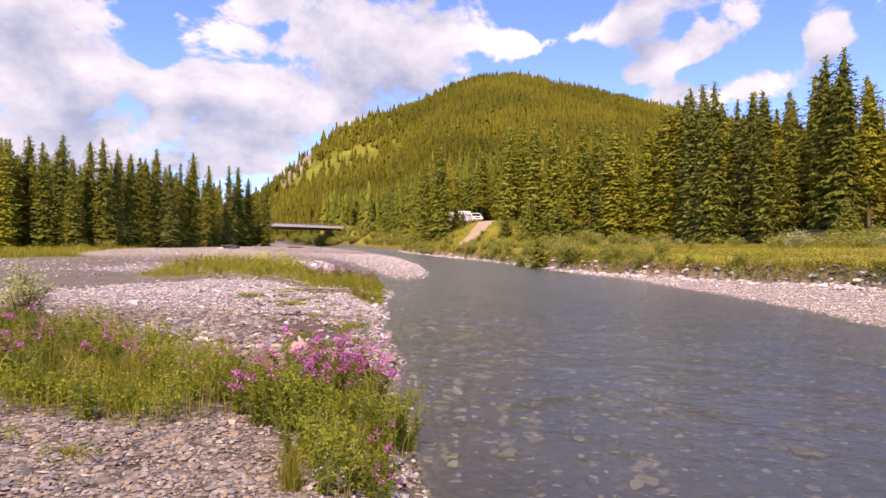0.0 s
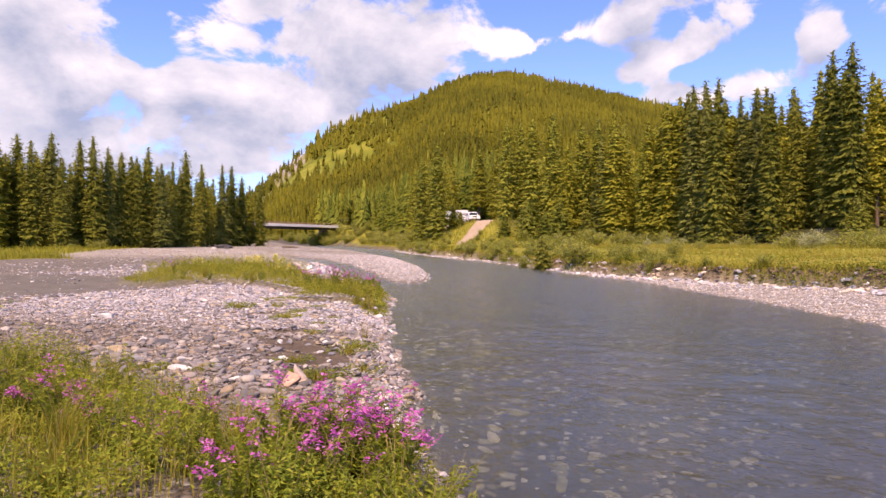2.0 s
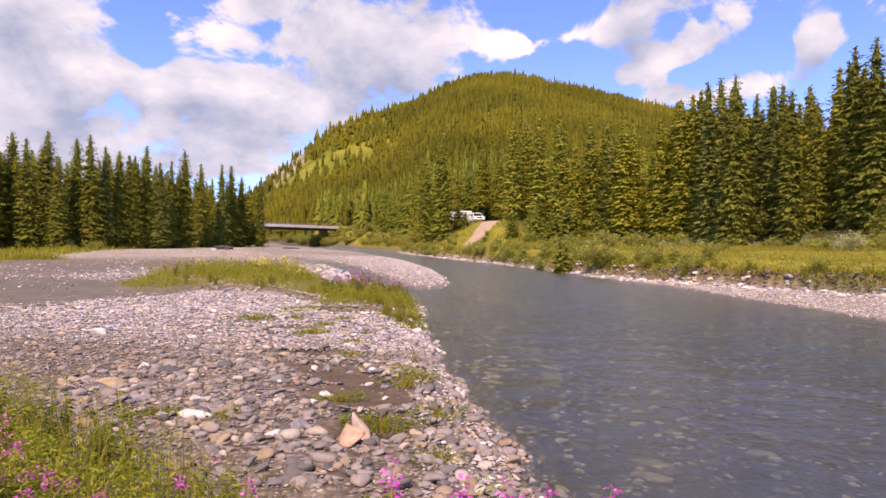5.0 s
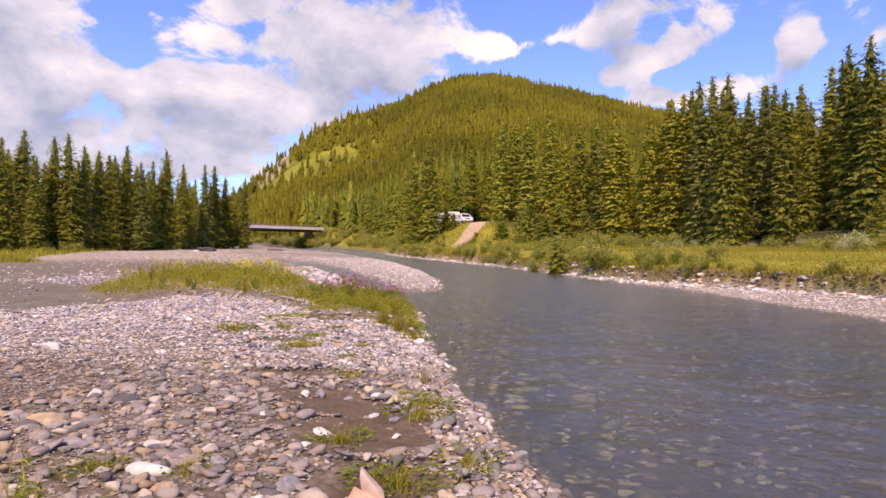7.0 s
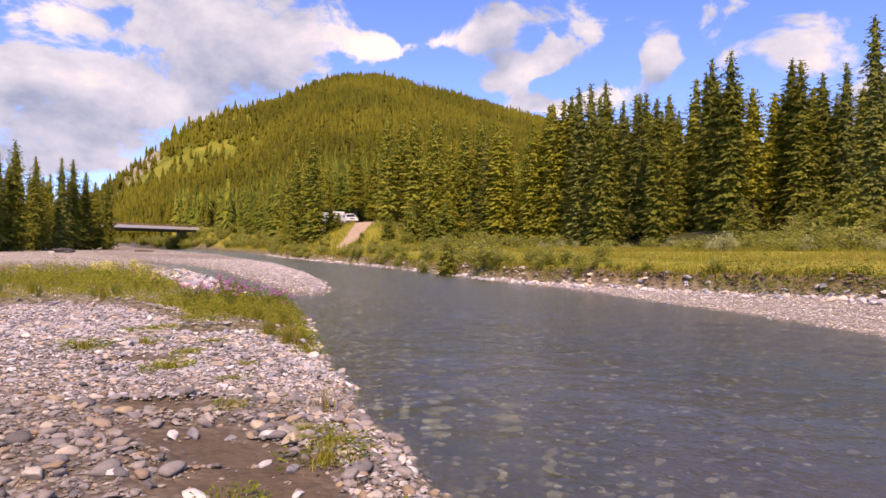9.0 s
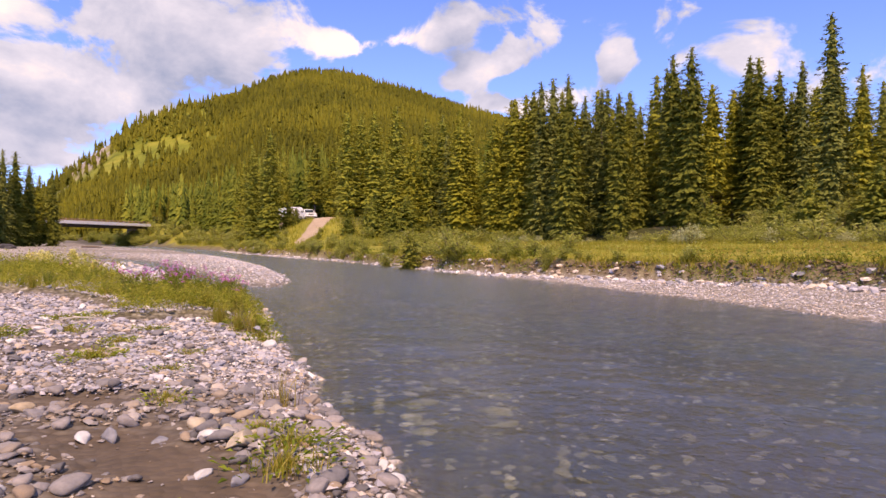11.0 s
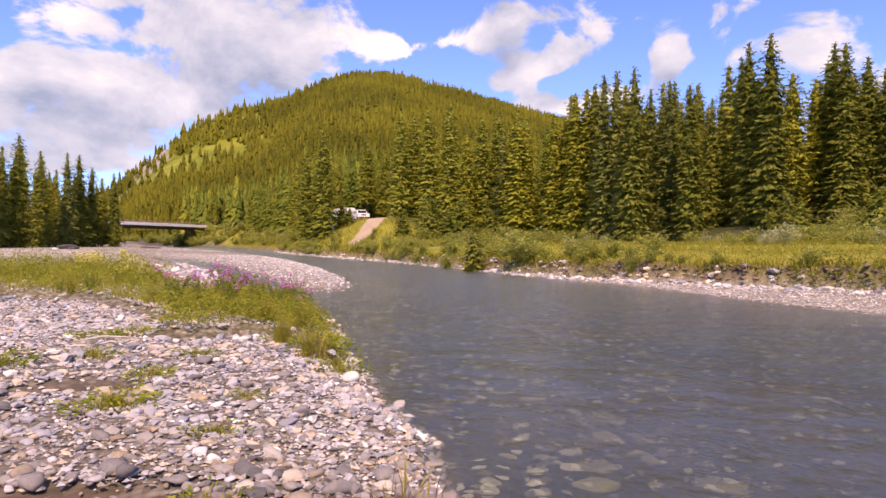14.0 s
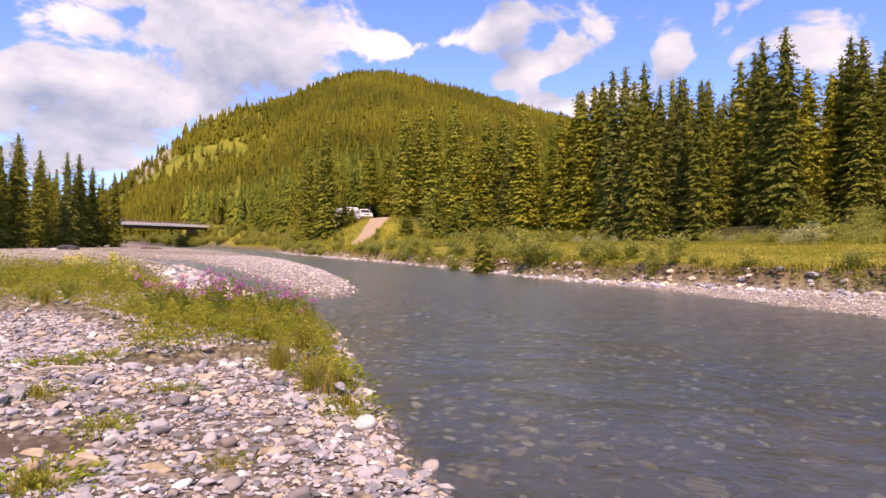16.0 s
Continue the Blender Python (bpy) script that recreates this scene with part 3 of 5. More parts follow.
def crown(rng, H, R, whorls, bare, twigs, droop, power=.8, ragged=.25, branches=(9, 13)):
    """Foliage of a conifer H high and R wide at its foot: whorls of branches, each a drooping sheet of small hanging twigs."""
    roots, ends, tips = [], [], []
    z0 = H * bare
    up = np.array([0, 0, 1.0])

    def reach(u):
        return 1.12 * R * ((1 - u) ** (power * .9)) * (.45 + .55 * min(1, u / .14 + .35)) + .07

    for w in range(whorls):
        u = min(max((w + rng.uniform(-.4, .4)) / whorls, 0), .985)
        r = reach(u)
        n = rng.integers(*branches) if r > .6 else 7
        off = rng.uniform(0, 6.28)
        for b in range(n):
            a = off + 6.283 * b / n + rng.normal(0, .22)
            rr = r * rng.uniform(1 - ragged * 1.6, 1 + ragged * .55)
            zz = z0 + (H - z0) * u + rng.normal(0, .16)
            d, side = np.array([math.cos(a), math.sin(a), 0]), np.array([-math.sin(a), math.cos(a), 0])
            m = max(4, int(twigs * min(1, .3 + rr / 1.7)))
            q = .30 + .72 * rng.uniform(0, 1, m) ** .65
            lat = rng.normal(0, .55, m) * (rr * .20 + .05) * (1.25 - .75 * q)
            lift = .34 * u - droop * rng.uniform(.3, 1.0) * (1 - u)
            p = d * (rr * q)[:, None] + side * lat[:, None] + up * (zz + rr * (lift * q - .14 * q * q + .10 * q ** 3) - .35 * np.abs(lat))[:, None]
            aim = d * rng.uniform(.35, .9, (m, 1)) + side * (lat / (rr * .2 + .05) * .8 + rng.normal(0, .25, m))[:, None] + up * rng.uniform(-.75, -.05 + .35 * u, (m, 1))
            aim /= np.linalg.norm(aim, axis=1, keepdims=True)
            flat = np.cross(aim, d * .6 + up + rng.normal(0, .35, (m, 3)))
            flat /= np.linalg.norm(flat, axis=1, keepdims=True) + 1e-6
            ln = rng.uniform(.16, .34, m) * (.55 + .45 * min(1, rr / 1.2))
            wd = ln * rng.uniform(.22, .40, m)
            roots.append(p - flat * wd[:, None] - aim * (.3 * ln)[:, None])
            ends.append(p + flat * wd[:, None] - aim * (.3 * ln)[:, None])
            tips.append(p + aim * (.8 * ln)[:, None])
    # the close, ragged heart of the crown
    for w in range(whorls):
        u = w / whorls
        r = reach(u) * rng.uniform(.50, .66)
        m = int(max(9, min(30, r * 24)))
        a = rng.uniform(0, 6.28) + 6.283 * np.arange(m) / m
        jag = r * rng.uniform(.62, 1.28, m)
        zt = z0 + (H - z0) * u + .25
        rim = np.stack([np.cos(a) * jag, np.sin(a) * jag, zt - .40 - .38 * jag + rng.normal(0, .10, m)], 1)
        nxt = np.roll(rim, -1, axis=0)
        roots.append(np.stack([np.cos(a) * .1 * r, np.sin(a) * .1 * r, np.full(m, zt)], 1))
        ends.append(rim)
        tips.append(nxt * [.86, .86, 1] + up * rng.uniform(0, .2, (m, 1)))
    roots.append(np.array([[.035, 0, H - .6], [0, .03, H - .5]]))
    ends.append(np.array([[-.035, 0, H - .6], [0, -.03, H - .5]]))
    tips.append(np.array([[0, 0, H + .1], [0, 0, H]]))
    v = np.stack([np.concatenate(k) for k in (roots, ends, tips)], 1).reshape(-1, 3)
    return v, np.arange(len(v)).reshape(-1, 3)


def tiered(rng, tiers, points, wide=.14, bare=.04, power=.9):
    """A conifer one metre high as drooping star-shaped tiers of needles."""
    v, f = [], []
    for w in range(tiers):
        u = w / tiers
        r = wide * (1 - u) ** power * rng.uniform(.85, 1.12) + .006
        zb = bare + (1 - bare) * u * .97
        zt = zb + (1 - bare) * min(1.9 / tiers, 1 - u) * rng.uniform(.95, 1.15) + .01
        k = len(v)
        v.append((rng.normal(0, .003), rng.normal(0, .003), zt))
        off = rng.uniform(0, 6.28)
        n = points * 2
        for q in range(n):
            a = off + 6.283 * q / n + rng.normal(0, .06)
            rq = r * (rng.uniform(.7, 1.3) if q % 2 else rng.uniform(.4, .7))
            v.append((math.cos(a) * rq, math.sin(a) * rq, zb + (0 if q % 2 else (zt - zb) * .3) + rng.normal(0, .25 / tiers)))
        f += [(k, k + 1 + q, k + 1 + (q + 1) % n) for q in range(n)]
    return np.array(v), np.array(f)


def tube(path, radii, sides=7):
    """A tapered tube along points."""
    path = np.asarray(path, float)
    v, f = [], []
    for k, (p, r) in enumerate(zip(path, radii)):
        t = path[min(k + 1, len(path) - 1)] - path[max(k - 1, 0)]
        t /= np.linalg.norm(t)
        a = np.cross(t, (1, 0, 0) if abs(t[0]) < .8 else (0, 1, 0))
        a /= np.linalg.norm(a)
        b = np.cross(t, a)
        for s in range(sides):
            q = 2 * math.pi * s / sides
            v.append(p + r * (math.cos(q) * a + math.sin(q) * b))
    for k in range(len(path) - 1):
        for s in range(sides):
            s2 = (s + 1) % sides
            f.append((k * sides + s, k * sides + s2, (k + 1) * sides + s2, (k + 1) * sides + s))
    return np.array(v), np.array(f)


def make_conifer(name, seed, H, R, mat, label, whorls=30, bare=.04, per=13, droop=.35, power=.8, bark=None, ragged=.25, dead=True, at=(0, 0, -50), group="conifers by the river"):
    rng = np.random.default_rng(seed)
    root = empty(name, at, label, "tree", group)
    bend = rng.normal(0, .1, (7, 2))
    pts = [(bend[i, 0] * (i > 0), bend[i, 1] * (i > 0), -.4 + (H * .99 + .3) * i / 6) for i in range(7)]
    rad = [H * .012 * (1 - i / 6.2) + .012 for i in range(7)]
    v, f = tube(pts, rad)
    mesh_part("trunk", v, f, bark or BARK, root, smooth_shade=True)
    v, f = crown(rng, H, R, whorls, bare, per, droop, power, ragged)
    mesh_part("crown", v, f, mat, root)
    if dead:
        vs, fs, n0 = [], [], 0
        for _ in range(26):
            a, z = rng.uniform(0, 6.28), H * rng.uniform(.03, max(.12, bare * 1.3))
            ln = R * rng.uniform(.4, .8)
            q = [(0, 0, z), (ln * .5 * math.cos(a), ln * .5 * math.sin(a), z - .05), (ln * math.cos(a), ln * math.sin(a), z - ln * .35)]
            v, f = tube(q, (.03, .018, .006), 3)
            vs.append(v)
            fs.append(f + n0)
            n0 += len(v)
        mesh_part("deadwood", np.concatenate(vs), np.concatenate(fs), DEAD, root)
    return root


L_SPRUCE = "tall dark green spruce with drooping needled branches on the riverside"


def make_far_conifer(name, seed, H, R, mat, label):
    """A tree of the second row, mostly hidden by others."""
    rng = np.random.default_rng(seed)
    root = empty(name, (0, 0, -50), label, "tree", "conifers by the river")
    v, f = tube([(0, 0, -.4), (0, 0, H * .5), (0, 0, H * .97)], (H * .012, H * .008, .02))
    mesh_part("trunk", v, f, BARK, root, smooth_shade=True)
    v, f = crown(rng, H, R, 36, .06, 6, .3, .7, .3, (8, 11))
    mesh_part("crown", v, f, mat, root)
    return root


PROTO = {
    "f1": (make_far_conifer("spruce_tree", 40, 16, 2.1, SPRUCE, "dark green spruce in the second row of the forest"), 16),
    "f2": (make_far_conifer("spruce_tree", 41, 16, 1.8, BLUESPRUCE, "grey-green spruce in the second row of the forest"), 16),
    "f3": (make_far_conifer("pine_tree", 42, 16, 1.9, PINE, "yellow-green pine in the second row of the forest"), 16),
    "l1": (make_conifer("spruce_tree", 43, 16, 2.3, SPRUCE, "dark green spruce in a row beyond the gravel flats", whorls=42, per=9), 16),
    "l2": (make_conifer("spruce_tree", 44, 16, 2.0, SPRUCE, "slender dark green spruce beyond the gravel flats", whorls=42, per=9, power=.65), 16),
    "l3": (make_conifer("spruce_tree", 45, 16, 2.1, BLUESPRUCE, "grey-green spruce in a row beyond the gravel flats", whorls=42, per=9), 16),
    "s1": (make_conifer("spruce_tree", 1, 16, 2.5, SPRUCE, L_SPRUCE, whorls=46, per=13), 16),
    "s2": (make_conifer("spruce_tree", 2, 16, 2.1, SPRUCE, L_SPRUCE, whorls=46, per=13, droop=.45, power=.7), 16),
    "s3": (make_conifer("spruce_tree", 3, 16, 2.3, BLUESPRUCE, "broad grey-green spruce with dense layered branches to the ground", whorls=46, per=13, bare=.02, power=.9), 16),
    "s4": (make_conifer("spruce_tree", 4, 16, 1.6, BLUESPRUCE, "narrow spindly grey-green spruce with a thin ragged top", whorls=44, per=13, power=.65, ragged=.4), 16),
    "p1": (make_conifer("pine_tree", 5, 16, 2.2, PINE, "yellow-green lodgepole pine with a bare lower trunk", whorls=36, per=13, bare=.26, droop=.1, power=.6, ragged=.35), 16),
    "p2": (make_conifer("pine_tree", 6, 16, 1.9, PINE, "slender yellow-green pine standing among darker spruces", whorls=40, per=13, bare=.12, droop=.15, power=.65, ragged=.35), 16),
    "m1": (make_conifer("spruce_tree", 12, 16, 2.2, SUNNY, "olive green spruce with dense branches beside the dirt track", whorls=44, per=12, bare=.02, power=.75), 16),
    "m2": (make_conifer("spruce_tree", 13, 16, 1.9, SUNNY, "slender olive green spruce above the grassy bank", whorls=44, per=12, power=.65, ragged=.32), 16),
    "a1": (make_conifer("aspen_tree", 7, 14, 2.0, ASPEN, "light green aspen with a pale slender trunk", whorls=24, per=13, bare=.3, droop=-.2, power=.45, ragged=.4, bark=PALEBARK, dead=False), 14),
    "y1": (make_conifer("young_spruce", 8, 4, 1.25, YOUNG, "young light green spruce on the grassy bank", whorls=22, per=12, bare=.01, droop=.1, dead=False), 4),
    "y2": (make_conifer("young_spruce", 9, 4, 1.1, SPRUCE, "young dark green spruce on the grassy bank", whorls=22, per=12, bare=.01, droop=.15, dead=False), 4),
    "s5": (make_conifer("spruce_tree", 10, 16, 2.4, SPRUCE, L_SPRUCE, whorls=44, per=13, droop=.5, power=.75, ragged=.35), 16),
    "s6": (make_conifer("spruce_tree", 11, 16, 2.0, PINE, "olive green spruce with short upswept branches", whorls=44, per=13, bare=.08, droop=.2, power=.7, ragged=.3), 16),
}
tree_rng = np.random.default_rng(50)


def plant(kind, x, y, top, wide=1.0):
    """A copy of a tree whose tip reaches the height top above the river."""
    ob, H = PROTO[kind]
    z = zat(x, y) - .1
    s = (top - z) / H
    w = s * wide * tree_rng.uniform(.95, 1.15)
    return copy_thing(ob, Matrix.Translation((x, y, z)) @ Matrix.Rotation(tree_rng.uniform(0, 6.28), 4, "Z") @ Matrix.Diagonal((w, w, s, 1)))


RIGHT_TREES = [("s6", 21.2, 76.3, 16.6), ("s4", 21.2, 67.8, 16.7), ("s4", 22.2, 67.4, 17.0), ("s1", 21.7, 62.2, 15.9), ("s4", 25.7, 68.1, 15.6), ("s3", 25.5, 63.8, 15.4),
               ("s2", 25.1, 59.5, 14.0), ("s5", 28.0, 61.4, 13.4), ("s4", 29.9, 60.3, 16.5), ("s5", 29.3, 58.3, 17.1), ("s5", 29.5, 55.8, 17.0), ("p1", 32.4, 57.5, 14.6),
               ("p1", 34.8, 58.2, 14.4), ("s1", 35.8, 57.5, 17.0), ("s2", 35.1, 55.4, 16.4), ("s5", 37.8, 56.5, 15.8), ("s4", 38.5, 54.7, 16.1), ("s4", 32.8, 45.1, 16.2),
               ("s6", 35.4, 45.4, 13.1)]
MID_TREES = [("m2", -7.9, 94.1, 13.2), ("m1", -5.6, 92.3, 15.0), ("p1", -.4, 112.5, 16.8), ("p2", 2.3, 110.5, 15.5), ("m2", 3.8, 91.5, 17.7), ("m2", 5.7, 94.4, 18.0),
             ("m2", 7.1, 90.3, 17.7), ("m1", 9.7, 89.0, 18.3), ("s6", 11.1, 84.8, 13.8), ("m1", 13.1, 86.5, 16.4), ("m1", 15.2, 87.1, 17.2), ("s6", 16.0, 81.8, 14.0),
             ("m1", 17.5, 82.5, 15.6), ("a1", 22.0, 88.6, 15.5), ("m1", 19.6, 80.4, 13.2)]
LEFT_TREES = [(-59.4, 80.0, 14.3), (-59.0, 82.9, 15.1), (-54.8, 79.8, 13.8), (-55.9, 85.2, 15.7), (-51.6, 80.8, 11.8), (-55.4, 90.3, 15.5), (-53.0, 89.5, 15.9), (-52.5, 92.2, 14.7),
              (-52.0, 94.8, 14.4), (-50.3, 95.8, 13.7), (-49.9, 98.3, 15.6), (-47.4, 97.4, 13.1), (-49.6, 105.2, 14.2), (-48.8, 107.9, 16.2), (-49.9, 116.2, 15.1), (-49.1, 123.1, 15.9),
              (-49.1, 127.5, 16.1), (-48.8, 131.9, 14.3), (-46.3, 135.0, 13.8)]
for kind, x, y, top in RIGHT_TREES:
    plant(kind, x, y, top, 1.0)
for kind, x, y, top in MID_TREES:
    plant(kind, x, y, top, 1.2)
for i, (x, y, top) in enumerate(LEFT_TREES):
    plant(("l1", "l2", "l1", "l3")[i % 4], x, y, top, 1.2)
# the second rows behind them
for i in range(140):
    x = tree_rng.uniform(15, 62)
    y = 65 + abs(tree_rng.normal(0, 8)) + max(0, 26 - x) * 1.5 - max(0, x - 40) * .9
    plant(("f3", "f2", "f3", "f1", "f3")[i % 5], x, y, zat(x, y) + tree_rng.uniform(11, 15.5), 1.3)
for i in range(80):
    y = tree_rng.uniform(72, 142)
    x = -56 - tree_rng.uniform(0, 13) + (y - 80) * .12
    plant(("f1", "f3", "f1", "f3")[i % 4], x, y, zat(x, y) + tree_rng.uniform(11.5, 14.8), 1.35)
for i in range(26):
    x = tree_rng.uniform(-14, 24)
    y = 106 + tree_rng.uniform(0, 14) + (x < 3) * (x > -8) * 8
    plant(("f3", "f1", "f3", "f2")[i % 4], x, y, zat(x, y) + tree_rng.uniform(9, 13), 1.1)
# young trees on the bank
for kind, x, y, h, w in [("y1", 5.6, 74, 3.6, 1.2), ("y1", 7.6, 72, 3.0, 1.2), ("y1", 3.4, 76, 2.6, 1.2), ("y2", 5.1, 40.4, 1.9, 1.25), ("y1", 26.8, 42, 3.0, 1.2), ("y1", 29.5, 43, 3.6, 1.2),
                         ("y1", 32.5, 41, 3.6, 1.3), ("y1", 24.5, 45, 2.6, 1.2), ("y2", 27, 50, 3.2, 1.2), ("y1", 34, 38, 3.4, 1.3), ("y2", 12.5, 78, 3.4, 1.2), ("y1", 21, 75, 3.2, 1.3),
                         ("y2", -3.5, 95.0, 3.4, 1.5), ("y2", -2.4, 92, 2.0, 1.4), ("y1", 6.4, 80, 3.6, 1.3), ("y1", 9.4, 76, 4.2, 1.3), ("y1", 36, 42, 4.6, 1.2)]:
    plant(kind, x, y, zat(x, y) + h, w)
for ob, _ in PROTO.values():
    for o in (*ob.children_recursive, ob):
        bpy.data.objects.remove(o)


# ---- far woods ----
def far_tree(rng, whorls, spokes):
    return tiered(rng, whorls, spokes, .15 if whorls < 6 else .135, .06)


def woods(name, label, x, y, h, whorls, spokes, seed, wide=1.0, kinds=7, material=None, soft=False, spread=.2):
    rng = np.random.default_rng(seed)
    kinds = [far_tree(rng, whorls, spokes) for _ in range(kinds)]
    z = height(x, y) - .3
    vs, fs, tone, n0 = [], [], [], 0
    for i in range(len(x)):
        v, f = kinds[i % len(kinds)]
        a = rng.uniform(0, 6.28)
        ww = wide * rng.uniform(.8, 1.25)
        c, s = math.cos(a) * h[i] * ww, math.sin(a) * h[i] * ww
        q = np.empty_like(v)
        q[:, 0], q[:, 1], q[:, 2] = v[:, 0] * c - v[:, 1] * s + x[i], v[:, 0] * s + v[:, 1] * c + y[i], v[:, 2] * h[i] + z[i]
        vs.append(q)
        fs.append(f + n0)
        tone.append(np.full(len(v), np.clip(rng.normal(.5, spread) + .18 * math.sin(x[i] * .05 + 2 * math.sin(y[i] * .04)), 0, 1)))
        n0 += len(v)
    ob = mesh_part(name, np.concatenate(vs), np.concatenate(fs), material or FOREST, smooth_shade=soft)
    float_attr(ob.data, "tone", np.concatenate(tone))
    return tagged(ob, label, "forest", kind="stuff")


wr = np.random.default_rng(77)
# the hill
n = 25000
az, r = wr.uniform(-27, 40, n), np.sqrt(wr.uniform(185 ** 2, 585 ** 2, n))
hx, hy = 3 + r * np.sin(np.radians(az)), 2 + r * np.cos(np.radians(az))
hh = hill(hx, hy)
slope_az = az + 1.2 * wobble(hx, hy, .03, 2)
lean = slope_az + 1.2 * wobble(hx, hy, .045, 8)
field = smooth(-10.0, -11.5, lean) * smooth(415, 440, r + 12 * wobble(hx, hy, .06, 3)) * (1 - smooth(485, 505, r + 14 * wobble(hx, hy, .05, 7)))
crags = (az < -16.6) * (az > -19.4) * smooth(490, 505, r)
clumps = smooth(-.1, .35, wobble(hx, hy, .11, 4) + .6 * wobble(hx, hy, .29, 6))
open_slope = np.maximum(np.maximum(.97 * field, .9 * crags), .75 * smooth(-8.0, -10, lean) * smooth(440, 470, r) * (1 - clumps))
glade = .9 * np.exp(-((az + 6.6) / 1.0) ** 2 - ((r - 432) / 16) ** 2) + .8 * np.exp(-((az + 9.3) / .8) ** 2 - ((r - 455) / 22) ** 2)
keep = (wr.uniform(0, 1, n) > np.maximum(open_slope, glade)) & (hh > 1.5)
hx, hy, r = hx[keep], hy[keep], r[keep]
hgt = wr.uniform(4.6, 7.6, len(hx)) * (1 + .3 * smooth(380, 240, r)) * np.where(wr.uniform(0, 1, len(hx)) > .96, 1.35, 1) * np.where((r > 530) & (az[keep] < -3) & (az[keep] > -17) & (wr.uniform(0, 1, len(hx)) > .92), 1.5, 1) * np.where(open_slope[keep] > .4, 1.45, 1)
near = r < 335
woods("hill_forest", "olive green conifer forest on the foot of the hill", hx[near], hy[near], hgt[near], 7, 4, 5, 1.15, soft=True, spread=.16)
woods("hill_forest", "dense olive green conifer forest covering the hill", hx[~near], hy[~near], hgt[~near], 3, 3, 15, 1.3, soft=True, spread=.13)
# the valley floor behind the first rows
n = 3500
x, y = wr.uniform(-120, 150, n), wr.uniform(98, 250, n)
left, spit, right, mud, isle, inland = zones(x, y)
road = np.abs((x + 58) - (y - 173) * 12 / 28) < 4
keep = ((inland > 6 + 9 * (y < 125)) | (left > 58)) & ~road & ~((x > -10) & (x < 8) & (y < 112)) & ~((np.abs(x + 48) < 9) & (y > 150) & (y < 215)) & ((y > 112) | (x > 22) | (x < -20))
x, y = x[keep], y[keep]
close = y < 172
woods("valley_forest", "mixed green conifer forest on the valley floor", x[close], y[close], wr.uniform(9, 14.5, close.sum()), 24, 7, 6, .95, material=VALLEY)
woods("valley_forest", "mixed green conifer forest at the back of the valley", x[~close], y[~close], wr.uniform(9, 14.5, (~close).sum()), 10, 5, 16, .95, material=VALLEY, soft=True)
n = 500
x, y = wr.uniform(40, 90, n), wr.uniform(-30, 100, n)
keep = (x > 46 + wr.uniform(0, 8, n))
woods("side_forest", "dark green conifer forest beside the meadow", x[keep], y[keep], wr.uniform(10, 15, keep.sum()), 8, 5, 7, 1.0)
x, y = wr.uniform(-110, -64, n), wr.uniform(-30, 150, n)
woods("side_forest", "dark green conifer forest beyond the gravel flats", x, y, wr.uniform(10, 14.5, n), 8, 5, 8, 1.0)


# ---- stones ----
def ico(sub):
    """A ball of 8 (sub 0), 20 (1), 80 (2) or 320 (3) triangles."""
    if sub == 0:
        return np.array([(1, 0, 0), (-1, 0, 0), (0, 1, 0), (0, -1, 0), (0, 0, 1), (0, 0, -1)], float), np.array(
            [(0, 2, 4), (2, 1, 4), (1, 3, 4), (3, 0, 4), (2, 0, 5), (1, 2, 5), (3, 1, 5), (0, 3, 5)])
    bm = bmesh.new()
    bmesh.ops.create_icosphere(bm, subdivisions=sub, radius=1)
    v = np.array([q.co[:] for q in bm.verts])
    f = np.array([[q.index for q in p.verts] for p in bm.faces])
    bm.free()
    return v, f


def pebble(rng, sub):
    """One river stone of about unit half length: flattened, rounded, a little angular."""
    v, f = ico(sub)
    v = v.copy()
    for _ in range(rng.integers(5, 10)):
        d = rng.normal(0, 1, 3)
        d /= np.linalg.norm(d)
        cut = rng.uniform(.36, .74)
        over = np.clip(v @ d - cut, 0, None)
        v -= over[:, None] * d * .95
    v *= np.array([1.05, rng.uniform(.58, 1.0), rng.uniform(.36, .62)])
    rough = .16 if sub == 0 else .02
    return v * (1 + rng.normal(0, rough, (len(v), 1))), f


